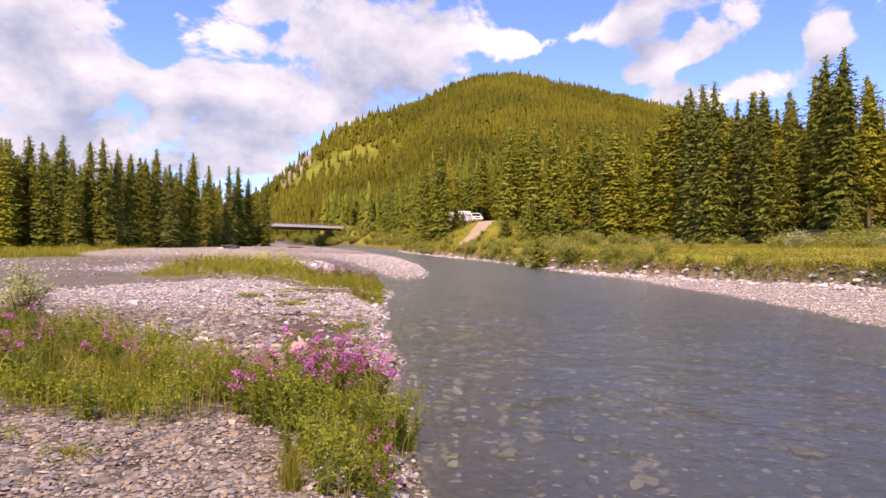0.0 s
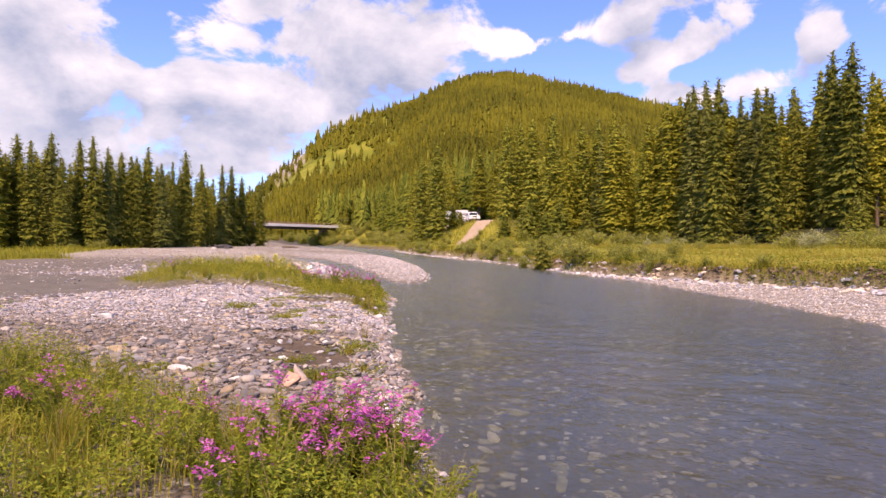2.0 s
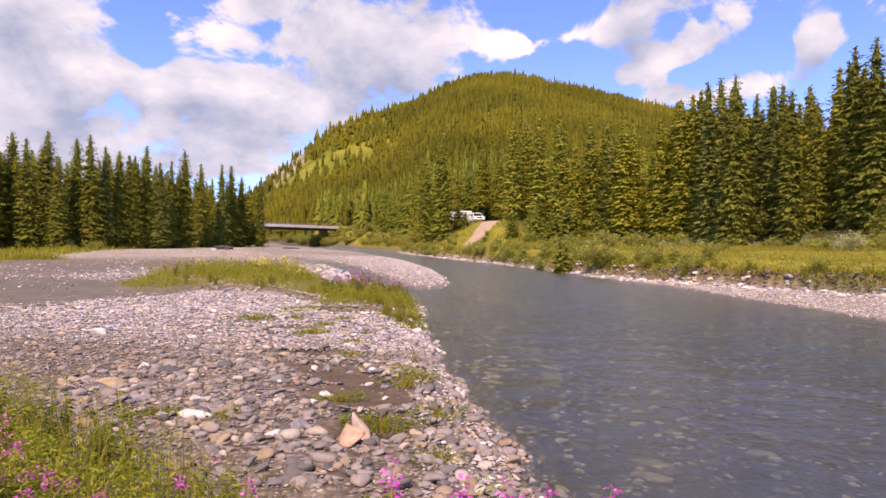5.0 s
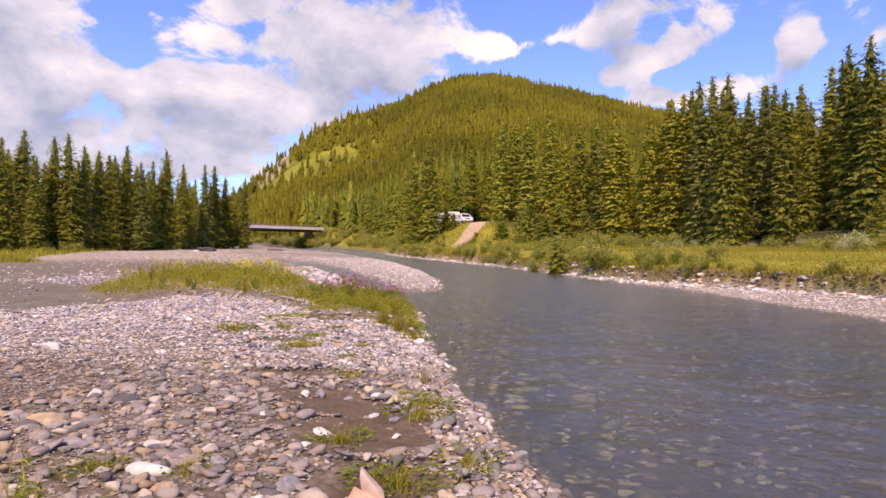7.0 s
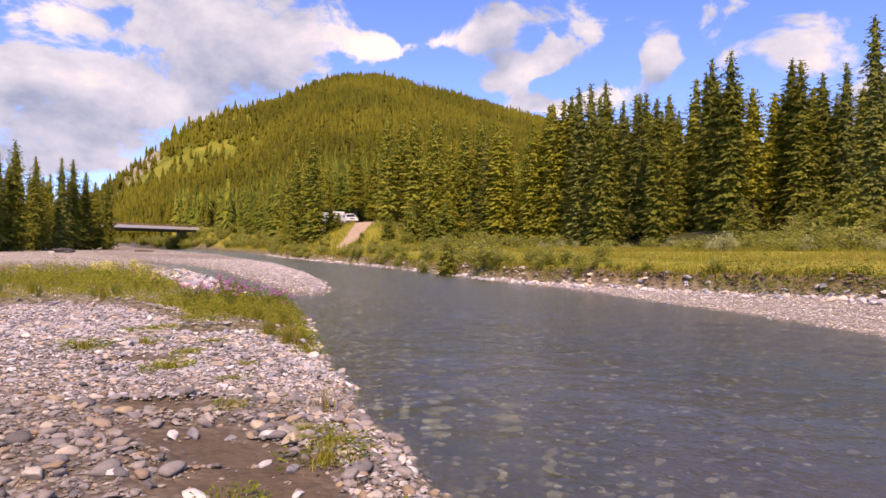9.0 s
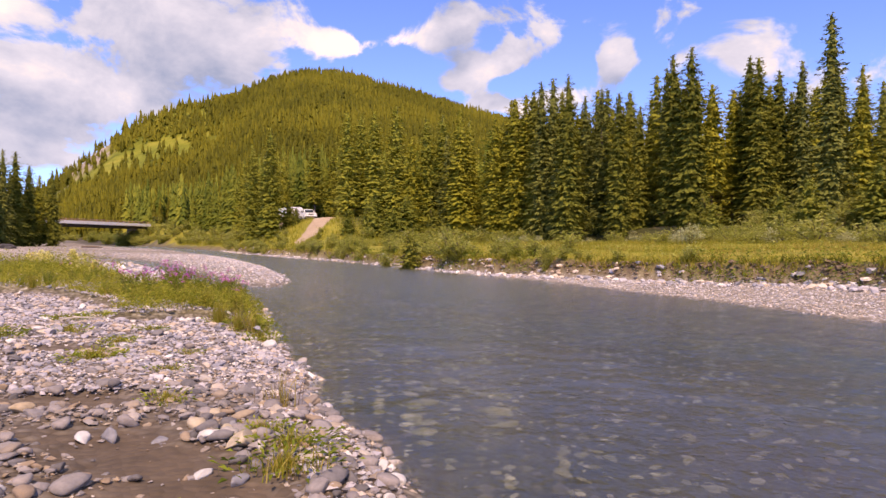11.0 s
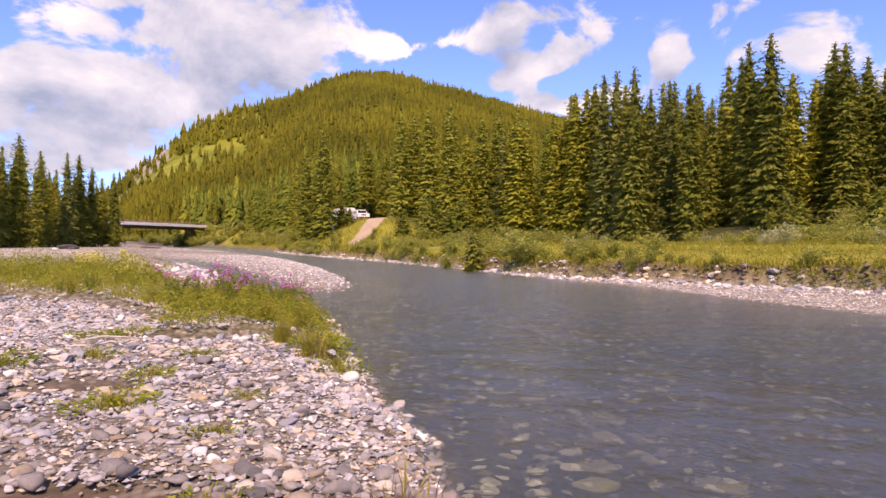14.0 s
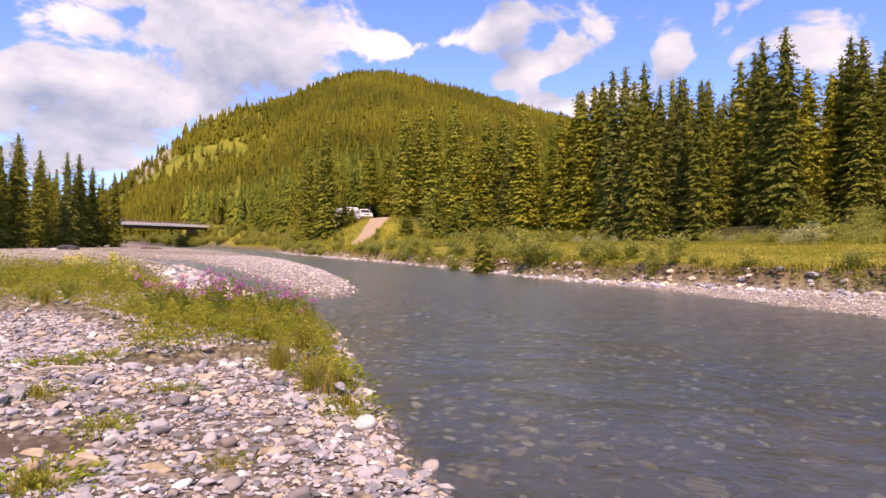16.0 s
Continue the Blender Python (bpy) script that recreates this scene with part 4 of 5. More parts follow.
def scatter_stones(name, label, x, y, size, z, sub, seed, material, sink=.25, kinds=24, smooth_shade=False, flat=1.0):
    rng = np.random.default_rng(seed)
    kinds = [pebble(rng, sub) for _ in range(kinds)]
    kinds = [(v * np.array([1, 1, flat]) * (1 + (flat < 1) * rng.normal(0, .05, (len(v), 1))), f) for v, f in kinds]
    n = len(x)
    which = rng.integers(0, len(kinds), n)
    vs, fs, n0 = [], [], 0
    for k, (v, f) in enumerate(kinds):
        idx = np.where(which == k)[0]
        if not len(idx):
            continue
        a, t, t2 = rng.uniform(0, 6.28, len(idx)), rng.normal(0, .11, len(idx)), rng.normal(0, .11, len(idx))
        s = size[idx][:, None]
        c, sn = np.cos(a)[:, None], np.sin(a)[:, None]
        q = np.empty((len(idx), len(v), 3))
        q[:, :, 0] = (v[None, :, 0] * c - v[None, :, 1] * sn) * s
        q[:, :, 1] = (v[None, :, 0] * sn + v[None, :, 1] * c) * s
        q[:, :, 2] = v[None, :, 2] * s + q[:, :, 0] * t[:, None] + q[:, :, 1] * t2[:, None] + (z[idx][:, None] + s * (.42 - sink))
        q[:, :, 0] += x[idx][:, None]
        q[:, :, 1] += y[idx][:, None]
        vs.append(q.reshape(-1, 3))
        fs.append((f[None] + (np.arange(len(idx)) * len(v))[:, None, None]).reshape(-1, 3) + n0)
        n0 += len(idx) * len(v)
    ob = mesh_part(name, np.concatenate(vs), np.concatenate(fs), material, smooth_shade=smooth_shade)
    return tagged(ob, label, "stones", kind="stuff")


sr = np.random.default_rng(123)


def bed(n, x0, x1, y0, y1, test, lo, hi, tail=2.2):
    """Random places that pass a test, with stone sizes from lo to hi, the small ones far more common."""
    x, y = sr.uniform(x0, x1, n), sr.uniform(y0, y1, n)
    zz = zones(x, y)
    ok = test(x, y, *zz)
    x, y = x[ok], y[ok]
    size = lo + (hi - lo) * sr.uniform(0, 1, len(x)) ** tail
    return x, y, size, height(x, y)


PATCHES = [[(-6, 6.6), (-2.5, 6.2), (-.7, 6.3), (.6, 6.1), (1.0, 6.6), (.9, 7.4), (.2, 8.3), (-1, 9), (-3, 10), (-6, 11.5)],
           [(1.02, 6.85), (1.5, 6.15), (1.95, 5.35), (2.15, 5.1), (2.4, 5.4), (2.4, 6.5), (2.1, 7.6), (1.4, 8.0), (1.0, 7.5)]]


def dry(x, y, left, spit, right, mud, isle, inland):
    pool = np.hypot((x - POOL[0]) / POOL[2], (y - POOL[1]) / POOL[3]) < 1
    return (left > -.15) & ((isle < .5) | (sr.uniform(0, 1, len(x)) < .75)) & (sr.uniform(0, 1, len(x)) > mud * .93) & ~(pool & (sr.uniform(0, 1, len(x)) < .95))


def small_gravel():
    for y0, y1, n, mat, seed in ((3.3, 6.9, 46000, STONE, 36), (7.5, 14.2, 34000, STONE, 1), (13.2, 21.5, 52000, MIDSTONE, 31)):
        x, y, s, z = bed(n, -7, 3.2, y0, y1, lambda x, y, *q: dry(x, y, *q) & ((x > -3.0) | (y > 9)) & ~(inside(PATCHES[0], x, y) | inside(PATCHES[1], x, y)), .010, .034)
        scatter_stones("gravel", "small grey and buff river gravel", x, y, s, z, 0, seed, mat, kinds=30, sink=.2)
    x, y, s, z = bed(16000, -14, .8, 16, 34, dry, .018, .055)
    scatter_stones("gravel", "small grey and buff river gravel", x, y, s, z, 0, 2, MIDSTONE, kinds=30, sink=.2)


small_gravel()
for x0, y0, y1, n, mat, seed, sub, lo, hi in ((-2.4, 8.6, 13.4, 2700, STONE, 3, 2, .022, .095), (-7, 8.6, 14.2, 4600, STONE, 32, 1, .022, .074), (-1.8, 13.2, 15.6, 1300, MIDSTONE, 33, 2, .020, .06),
                                              (-7, 14.0, 21, 5600, MIDSTONE, 34, 1, .024, .075), (-2.5, 3.4, 6.6, 1700, STONE, 35, 1, .018, .055)):
    x, y, s, z = bed(n, x0, 3.0, y0, y1, dry, lo, hi, 3.4)
    scatter_stones("cobbles", "rounded grey and buff river cobbles", x, y, s, z, sub, seed, mat, smooth_shade=sub > 1)
x, y, s, z = bed(3000, -13, .8, 16, 30, dry, .04, .11, 2.6)
scatter_stones("cobbles", "rounded grey and buff river cobbles", x, y, s, z, 1, 4, MIDSTONE)
# pale rim along the left shore
x, y, s, z = bed(22000, -1.2, 2.9, 5, 19, lambda x, y, l, sp, r, m, i, inl: (l > -.12) & (l < .6) & (i < .5), .012, .055, 2.2)
scatter_stones("gravel", "pale wave-washed gravel along the water's edge", x, y, s, z, 0, 5, MIDSTONE, kinds=30)
# the spit
x, y, s, z = bed(42000, -16, 0, 26.5, 62, lambda x, y, l, sp, r, m, i, inl: (sp > -.1) & (sr.uniform(0, 1, len(x)) < 1.2 - (y - 26) / 45), .022, .075, 1.8)
scatter_stones("gravel_bar", "pale grey cobbles on a low gravel bar", x, y, s, z, 0, 6, PALE, kinds=24)
x, y, s, z = bed(20000, -46, -5, 26, 120, lambda x, y, l, sp, r, m, i, inl: ((sp > 0) | (l > 0)) & (l < 34) & (i < .5) & (wobble(x, y, .3, 2) + .6 * wobble(x, y, .9, 5) > -.1), .03, .12, 2.4)
scatter_stones("gravel_flat", "scattered pale stones on the far gravel flats", x, y, s, z, 0, 7, MIDSTONE, kinds=24)
# white rocks behind the mound
x, y, s, z = bed(2600, -12, -2, 25, 42, lambda x, y, l, sp, r, m, i, inl: (l > -.1) & (i < .5) & (l < 2.0) & (y < 43), .05, .2, 2.0)
scatter_stones("cobbles", "pale angular rocks behind the grassy mound", x, y, s, z, 1, 8, PALE)
# right beach
x, y, s, z = bed(80000, 4, 16, 13, 44, lambda x, y, l, sp, r, m, i, inl: (r > -.12) & (inl < .0) & (x < 14), .014, .046, 2.0)
scatter_stones("gravel_beach", "pale grey cobble beach under the far bank", x, y, s, z, 0, 9, PALE, kinds=24)
x, y, s, z = bed(9000, -12, 15, 16, 90, lambda x, y, l, sp, r, m, i, inl: (inl > -.6 + .3 * wobble(x, y, 1.1, 5)) & (inl < .12) & (r > -.1), .03, .17, 3.0)
scatter_stones("cobbles", "larger rocks under the eroded bank", x, y, s, z, 2, 10, PALE)
# river bed
in_river = lambda x, y, l, sp, r, m, i, inl: (l < -.05) & (sp < -.05) & (r < -.05)
x, y, s, z = bed(3600, -.5, 11.5, -2, 34, in_river, .03, .11, 2.4)
s = np.minimum(s, -z * .8 + .02)
scatter_stones("river_bed_stones", "submerged brown and grey stones on the river bed", x, y, s, z, 1, 11, DARKBED, sink=.25, flat=.45)
x, y, s, z = bed(800, -.5, 7, 5, 34, lambda x, y, l, sp, r, m, i, inl: (l < -.1) & (sp < -.05) & (l > -.4 - 3.2 * sr.uniform(0, 1, len(x)) ** 2), .04, .15, 2.8)
s = np.minimum(s, -z * .8)
scatter_stones("river_bed_stones", "submerged pale yellow-green stones on the river bed", x, y, s, z + .12 * s, 2, 12, PALEBED, sink=.25, flat=.45)
x, y, s, z = bed(12600, -1, 11.5, -2, 46, in_river, .02, .085, 1.8)
s = np.minimum(s, -z * .7)
scatter_stones("river_bed_stones", "small pale stones on the river bed", x, y, s, z + .15 * s, 1, 13, PALEBED, sink=.2, flat=.4)

x, y, s, z = bed(1600, -.6, 4, 21, 31, lambda x, y, l, sp, r, m, i, inl: (l < -.2) & (np.exp(-((x - 1.3) / 1.5) ** 2 - ((y - 26.3) / 2.4) ** 2) > sr.uniform(.25, 1.3, len(x))), .03, .085, 1.6)
scatter_stones("riffle_stones", "wet stones just breaking the surface of a riffle", x, y, s, np.maximum(z, -.035), 1, 14, DARKBED, sink=.2)

# ---- grasses and herbs ----


def blades(rng, x, y, z, h, width, lean):
    n = len(x)
    a, ln = rng.uniform(0, 6.28, n), np.abs(rng.normal(0, lean, n)) * h
    d = np.stack([np.cos(a), np.sin(a), np.zeros(n)], 1)
    sd = np.stack([-np.sin(a + .6), np.cos(a + .6), np.zeros(n)], 1) * (width / 2)[:, None]
    b = np.stack([x, y, z - .02], 1)
    m = b + d * (ln * .3)[:, None] + np.stack([np.zeros(n), np.zeros(n), h * .6], 1)
    t = b + d * ln[:, None] + np.stack([np.zeros(n), np.zeros(n), h], 1)
    v = np.stack([b - sd, b + sd, m + sd * .75, m - sd * .75, t], 1).reshape(-1, 3)
    i = np.arange(n)[:, None] * 5
    return v, np.concatenate([i + [0, 1, 2], i + [0, 2, 3], i + [3, 2, 4]])


def grass_field(name, label, n, x0, x1, y0, y1, test, h0, h1, width, material, seed, lean=.3, clump=0.0):
    rng = np.random.default_rng(seed)
    x, y = rng.uniform(x0, x1, n), rng.uniform(y0, y1, n)
    ok = test(x, y, *zones(x, y))
    x, y = x[ok], y[ok]
    if clump:
        x, y = np.repeat(x, 12) + rng.normal(0, clump, len(x) * 12), np.repeat(y, 12) + rng.normal(0, clump, len(y) * 12)
    z = height(x, y)
    h = rng.uniform(h0, h1, len(x)) * (1 + .35 * wobble(x, y, .9, seed))
    v, f = blades(rng, x, y, z, h, np.full(len(x), width), lean)
    return tagged(mesh_part(name, v, f, material), label, "grass", kind="stuff")


def meadow(x, y, l, sp, r, m, i, inl):
    return (inl > .12) & (inl < 24) & ~inside(TRACK, x, y)


grass_field("meadow_grass", "golden meadow grass on the far bank", 90000, 5, 40, 20, 72, lambda x, y, *q: meadow(x, y, *q) & (wobble(x, y, .35, 2) + .6 * wobble(x, y, 1.1, 4) > -.15), .10, .32, .011, STRAW, 1, .6)
grass_field("meadow_grass", "lush green grass along the far bank", 110000, 5, 40, 20, 72, lambda x, y, *q: meadow(x, y, *q) & (wobble(x, y, .35, 2) + .6 * wobble(x, y, 1.1, 4) < .35), .08, .34, .011, GRASS, 2, .6)
grass_field("bank_grass", "grass along the river bank upstream", 26000, -40, 12, 60, 150, lambda x, y, l, sp, r, m, i, inl: (inl > .1) & (inl < 14) & ~inside(TRACK, x, y), .25, .6, .07, GRASS, 3)
grass_field("bank_grass", "grass below the far row of spruces", 16000, -70, -20, 50, 140, lambda x, y, l, sp, r, m, i, inl: (l > 18 - 3 * wobble(x, y, .12, 3)) & (l < 44), .25, .6, .08, GRASS, 4)
grass_field("flat_grass", "grassy patch on the gravel flat", 14000, -45, -25, 36, 50, lambda x, y, l, sp, r, m, i, inl: np.hypot((x + 35) / 9, (y - 43) / 6) + .2 * wobble(x, y, .6, 3) < 1, .15, .45, .035, GRASS, 14)
on_isle = lambda x, y, l, sp, r, m, i, inl: i > .5
grass_field("mound_grass", "green and yellow grass on a low gravel mound", 22000, -11, .6, 15.5, 35, on_isle, .06, .19, .011, GRASS, 5, .8)
grass_field("mound_grass", "dry grass on a low gravel mound", 7000, -11, .6, 15.5, 35, on_isle, .08, .30, .008, STRAW, 6, .5)


def in_patches(x, y, *q):
    return inside(PATCHES[0], x, y) | (inside(PATCHES[1], x, y) & (sr.uniform(0, 1, len(x)) < .4))


grass_field("river_grass", "tall green grass among the flowers", 12000, -6, 2.6, 4.5, 11.6, in_patches, .16, .46, .007, GRASS, 7)
grass_field("river_grass", "dry straw-coloured grass among the flowers", 4200, -6, 2.6, 4.5, 11.6, in_patches, .15, .5, .007, STRAW, 8)


def leaves(rng, base, out, length, width):
    """Folded pointed leaves: roots, directions, sizes."""
    return sprays(rng, base, out, length, width, rng.uniform(.1, .5, len(base)))


def make_fireweed(seed, h, flowers):
    rng = np.random.default_rng(seed)
    root = empty("fireweed_plant", (0, 0, -50), "pink-flowered fireweed with narrow green leaves on the gravel" if flowers else "bushy green herb with narrow leaves on the gravel", "flower", "fireweed on the bank")
    lb, lo, ll, fb, fo, fl, sv, sf, n0 = [], [], [], [], [], [], [], [], 0
    for s in range(rng.integers(5, 8)):
        a, ln = rng.uniform(0, 6.28), rng.uniform(.05, .22)
        hh = h * rng.uniform(.65, 1.05)
        d = np.array([math.cos(a), math.sin(a), 0])
        pts = [d * ln * u * u + d * .03 + np.array([0, 0, hh * u]) for u in (0, .35, .7, 1)]
        v, f = tube(pts, (.004, .0035, .003, .0015), 3)
        sv.append(v)
        sf.append(f + n0)
        n0 += len(v)
        for _ in range(64):
            u = rng.uniform(.08, .88)
            b = d * ln * u * u + d * .03 + np.array([0, 0, hh * u])
            q = rng.uniform(0, 6.28)
            lb.append(b)
            lo.append((math.cos(q), math.sin(q), rng.uniform(-.1, .7)))
            ll.append(rng.uniform(.030, .055) * (1.2 - .4 * u))
        if flowers and rng.uniform() < .6:
            for _ in range(rng.integers(16, 26)):
                u = rng.uniform(.86, 1.03)
                b = d * ln * u * u + d * .03 + np.array([0, 0, hh * u])
                q = rng.uniform(0, 6.28)
                fb.append(b + np.array([math.cos(q), math.sin(q), .3]) * rng.uniform(.003, .028))
                fo.append((math.cos(q), math.sin(q), rng.uniform(-.2, .8)))
                fl.append(rng.uniform(.017, .031))
    mesh_part("stem", np.concatenate(sv), np.concatenate(sf), STEM, root)
    ll = np.array(ll)
    v, f = leaves(rng, np.array(lb), np.array(lo), ll, ll * .24)
    mesh_part("foliage", v, f, HERB, root)
    if flowers:
        fl = np.array(fl)
        v, f = leaves(rng, np.array(fb), np.array(fo), fl, fl * .7)
        mesh_part("blossom", v, f, PINK, root, "pink four-petalled blossoms")
    return root


def copies(protos, places):
    for k, (x, y, s) in enumerate(places):
        copy_thing(protos[k % len(protos)], Matrix.Translation((x, y, zat(x, y) - .01)) @ Matrix.Rotation(2.4 * k, 4, "Z") @ Matrix.Scale(s, 4))


def retire(protos):
    for ob in protos:
        for o in (*ob.children_recursive, ob):
            bpy.data.objects.remove(o)


pr = np.random.default_rng(31)


def in_poly(poly, n, keep=lambda x, y: True):
    xs, ys = [p[0] for p in poly], [p[1] for p in poly]
    out = []
    while len(out) < n:
        x, y = pr.uniform(min(xs), max(xs)), pr.uniform(min(ys), max(ys))
        if inside(poly, np.array([x]), np.array([y]))[0] and keep(x, y):
            out.append((x, y, pr.uniform(.75, 1.2)))
    return out


bloom = [make_fireweed(i, .50, True) for i in range(6)]
green = [make_fireweed(20 + i, .46, False) for i in range(4)]
copies(bloom, in_poly([(.95, 6.5), (1.2, 6.3), (1.9, 6.4), (2.1, 6.9), (2.0, 7.4), (1.6, 7.5), (1.05, 7.1)], 12))
copies(bloom, in_poly([(1.0, 6.9), (2.05, 6.85), (2.05, 7.3), (1.6, 7.6), (1.05, 7.3)], 16))
copies(green, [(x, y, s * (.72 if y < 6.2 else .95)) for x, y, s in in_poly(PATCHES[1], 46)])
copies(green, in_poly(PATCHES[0], 90))
copies(green, [(x, y, s * 1.1) for x, y, s in in_poly([(-4, 6.7), (-1.2, 6.6), (-.6, 7.6), (-1.6, 8.8), (-4, 9.6)], 60)])
copies(bloom, [(x, y, s * .9) for x, y, s in in_poly([(-3, 7.2), (-.9, 7.0), (-.1, 7.3), (-.3, 7.8), (-1.0, 8.2), (-3, 9)], 15)])
copies(bloom, [(x, y, s * .8) for x, y, s in in_poly([(.1, 6.9), (.9, 7.0), (.8, 7.6), (.2, 8.0), (-.3, 8.2)], 5)])
copies(bloom, in_poly([(-3.6, 8.6), (-1.4, 8.0), (-.4, 8.4), (-1.0, 9.0), (-3.6, 10)], 9))
copies(bloom, [(-.42, 7.55, .95), (-.55, 7.7, .9), (-.3, 7.65, .85), (-.75, 7.6, .9), (-1.1, 8.1, .95), (-.15, 7.5, .7), (2.36, 5.6, .6), (2.42, 5.3, .5), (2.3, 5.9, .6)])
copies(bloom, [(x, y, s * 1.05) for x, y, s in in_poly(ISLE, 20, lambda x, y: x > -2.6 and y > 19.2)])
copies(bloom, [(x, y, s * .9) for x, y, s in in_poly(ISLE, 14, lambda x, y: x < -3.6 and y > 24)])
copies(green, [(x, y, s * .7) for x, y, s in in_poly(ISLE, 40, lambda x, y: y < 26)])
retire(bloom + green)


def make_bush(name, seed, h, r, n, leaf, mat, label, category="bush"):
    rng = np.random.default_rng(seed)
    root = empty(name, (0, 0, -50), label, category, "bushes on the banks")
    sv, sf, n0, lb, lo, ll = [], [], 0, [], [], []
    for s in range(14):
        a, ln = rng.uniform(0, 6.28), r * rng.uniform(.2, 1)
        hh = h * rng.uniform(.6, 1) * (1 - .35 * (ln / r) ** 2)
        d = np.array([math.cos(a), math.sin(a), 0])
        side = np.array([-d[1], d[0], 0])
        v, f = tube([d * ln * u ** 1.3 + np.array([0, 0, hh * u]) for u in (0, .4, .75, 1)], (.012 * h, .009 * h, .006 * h, .002 * h), 4)
        sv.append(v)
        sf.append(f + n0)
        n0 += len(v)
        for _ in range(n // 14):
            u = rng.uniform(.12, 1.02)
            q = rng.uniform(0, 6.28)
            lb.append(d * ln * u ** 1.3 + np.array([0, 0, hh * u]) + np.array([math.cos(q), math.sin(q), rng.uniform(-.6, .4)]) * rng.uniform(0, .3 * r))
            lo.append((math.cos(q), math.sin(q), rng.uniform(-.2, .9)))
            ll.append(leaf * rng.uniform(.6, 1.3))
    mesh_part("woody_stem", np.concatenate(sv), np.concatenate(sf), BARK, root)
    ll = np.array(ll)
    v, f = leaves(rng, np.array(lb), np.array(lo), ll, ll * .42)
    mesh_part("foliage", v, f, mat, root)
    return root


willows = [make_bush("willow_bush", 60 + i, 1.2, .9, 650, .16, WILLOW, "green willow bush on the grassy bank") for i in range(3)]
silver = [make_bush("silverberry_bush", 70 + i, 1.1, .8, 800, .14, SILVER, "silvery grey-green bush in the meadow") for i in range(2)]


def bank_x(y):
    return float(curve(RIGHT, np.array([y]))[0]) + float(curve(BEACH, np.array([y]))[0])


spots = []
for i in range(60):
    y = pr.uniform(40, 100)
    x = bank_x(y) + .5 + abs(pr.normal(0, 3))
    if not inside(TRACK, np.array([x]), np.array([y]))[0]:
        spots.append((x, y, pr.uniform(.4, .9)))
for i in range(40):      # thicket at the end of the meadow
    spots.append((pr.uniform(22, 40), pr.uniform(34, 52), pr.uniform(.7, 1.6)))
for i in range(80):      # upstream
    y = pr.uniform(98, 198)
    spots.append((bank_x(y) + pr.uniform(.3, 8), y, pr.uniform(.9, 1.5 + (y - 98) * .012)))
for i in range(34):      # along the edge of the wood
    spots.append((pr.uniform(5, 21), pr.uniform(58, 80), pr.uniform(.6, 1.3)))
for i in range(40):      # leaning over the water
    y = pr.uniform(46, 100)
    spots.append((bank_x(y) + pr.uniform(-.15, .8), y, pr.uniform(.4, .85)))
for i in range(12):
    y = pr.uniform(33, 47)
    spots.append((bank_x(y) + pr.uniform(.2, 1.6), y, pr.uniform(.45, .85)))
for i in range(16):
    spots.append((pr.uniform(17, 26), pr.uniform(35, 45), pr.uniform(.5, 1.1)))
for i in range(15):
    y = pr.uniform(21, 45)
    spots.append((bank_x(y) + pr.uniform(.1, .7), y, pr.uniform(.25, .6)))
for i in range(26):
    spots.append((pr.uniform(-80, -46), pr.uniform(205, 235), pr.uniform(1.6, 3.0)))
for i in range(12):      # round the end of the bridge
    spots.append((-50 + .7 * i + pr.uniform(-.6, .6), 193.2 - .9 * i + pr.uniform(-1, 1), pr.uniform(1.6, 2.6)))
for i in range(34):      # at the feet of the far row of spruces
    y = pr.uniform(76, 135)
    spots.append((float(curve(LEFT, np.array([y]))[0]) - pr.uniform(20, 27), y, pr.uniform(.5, 1.3)))
spots += [(6.5, 37.6, 1.15), (6.9, 36.9, .9), (8.1, 35.0, .8), (10.1, 32.0, .75), (4.2, 43.4, .8)]
spots += [(-52.0, 194.0, 3.2), (-50.6, 193.4, 3.6), (-49.2, 193.0, 3.8), (-47.8, 192.4, 3.6), (-46.2, 193.0, 3.4)]
copies(willows, spots)
spots = [(pr.uniform(14, 26), pr.uniform(54, 58.5), pr.uniform(.4, .7)) for i in range(10)] + [(pr.uniform(24, 38), pr.uniform(34, 46), pr.uniform(.6, 1.1)) for i in range(14)] + [(pr.uniform(16, 25), pr.uniform(35, 44), pr.uniform(.5, 1.0)) for i in range(9)]
spots += [(pr.uniform(8, 20), pr.uniform(66, 76), pr.uniform(.5, 1.0)) for i in range(12)]
copies(silver, spots)
retire(willows + silver)
slim = [make_bush("willow_shrub", 90, 1.05, .34, 3000, .055, SILVER, "slender silvery willow shrub among the flowers")]
copies(slim, [(-3.15, 9.8, 1.08), (-3.5, 9.3, .7)])
retire(slim)


def herb_carpet(name, label, n, x0, x1, y0, y1, test, top, leaf, material, seed):
    """Low leafy herbs, too fine to tell apart."""
    rng = np.random.default_rng(seed)
    x, y = rng.uniform(x0, x1, n), rng.uniform(y0, y1, n)
    ok = test(x, y, *zones(x, y)) & (wobble(x, y, 2.6, seed) + .5 * wobble(x, y, 6.5, seed) > -.45)
    x, y = x[ok], y[ok]
    hump = np.clip(.6 + .75 * wobble(x, y, 4.3, seed + 1) + .3 * wobble(x, y, 9.0, seed), .12, 1.35)
    z = height(x, y) + rng.uniform(.05, 1, len(x)) ** .7 * top * hump
    a = rng.uniform(0, 6.28, len(x))
    o = np.stack([np.cos(a), np.sin(a), rng.uniform(-.1, 1.0, len(x))], 1)
    ln = leaf * rng.uniform(.6, 1.3, len(x))
    v, f = leaves(rng, np.stack([x, y, z], 1), o, ln, ln * .4)
    return tagged(mesh_part(name, v, f, material), label, "herbs", kind="stuff")


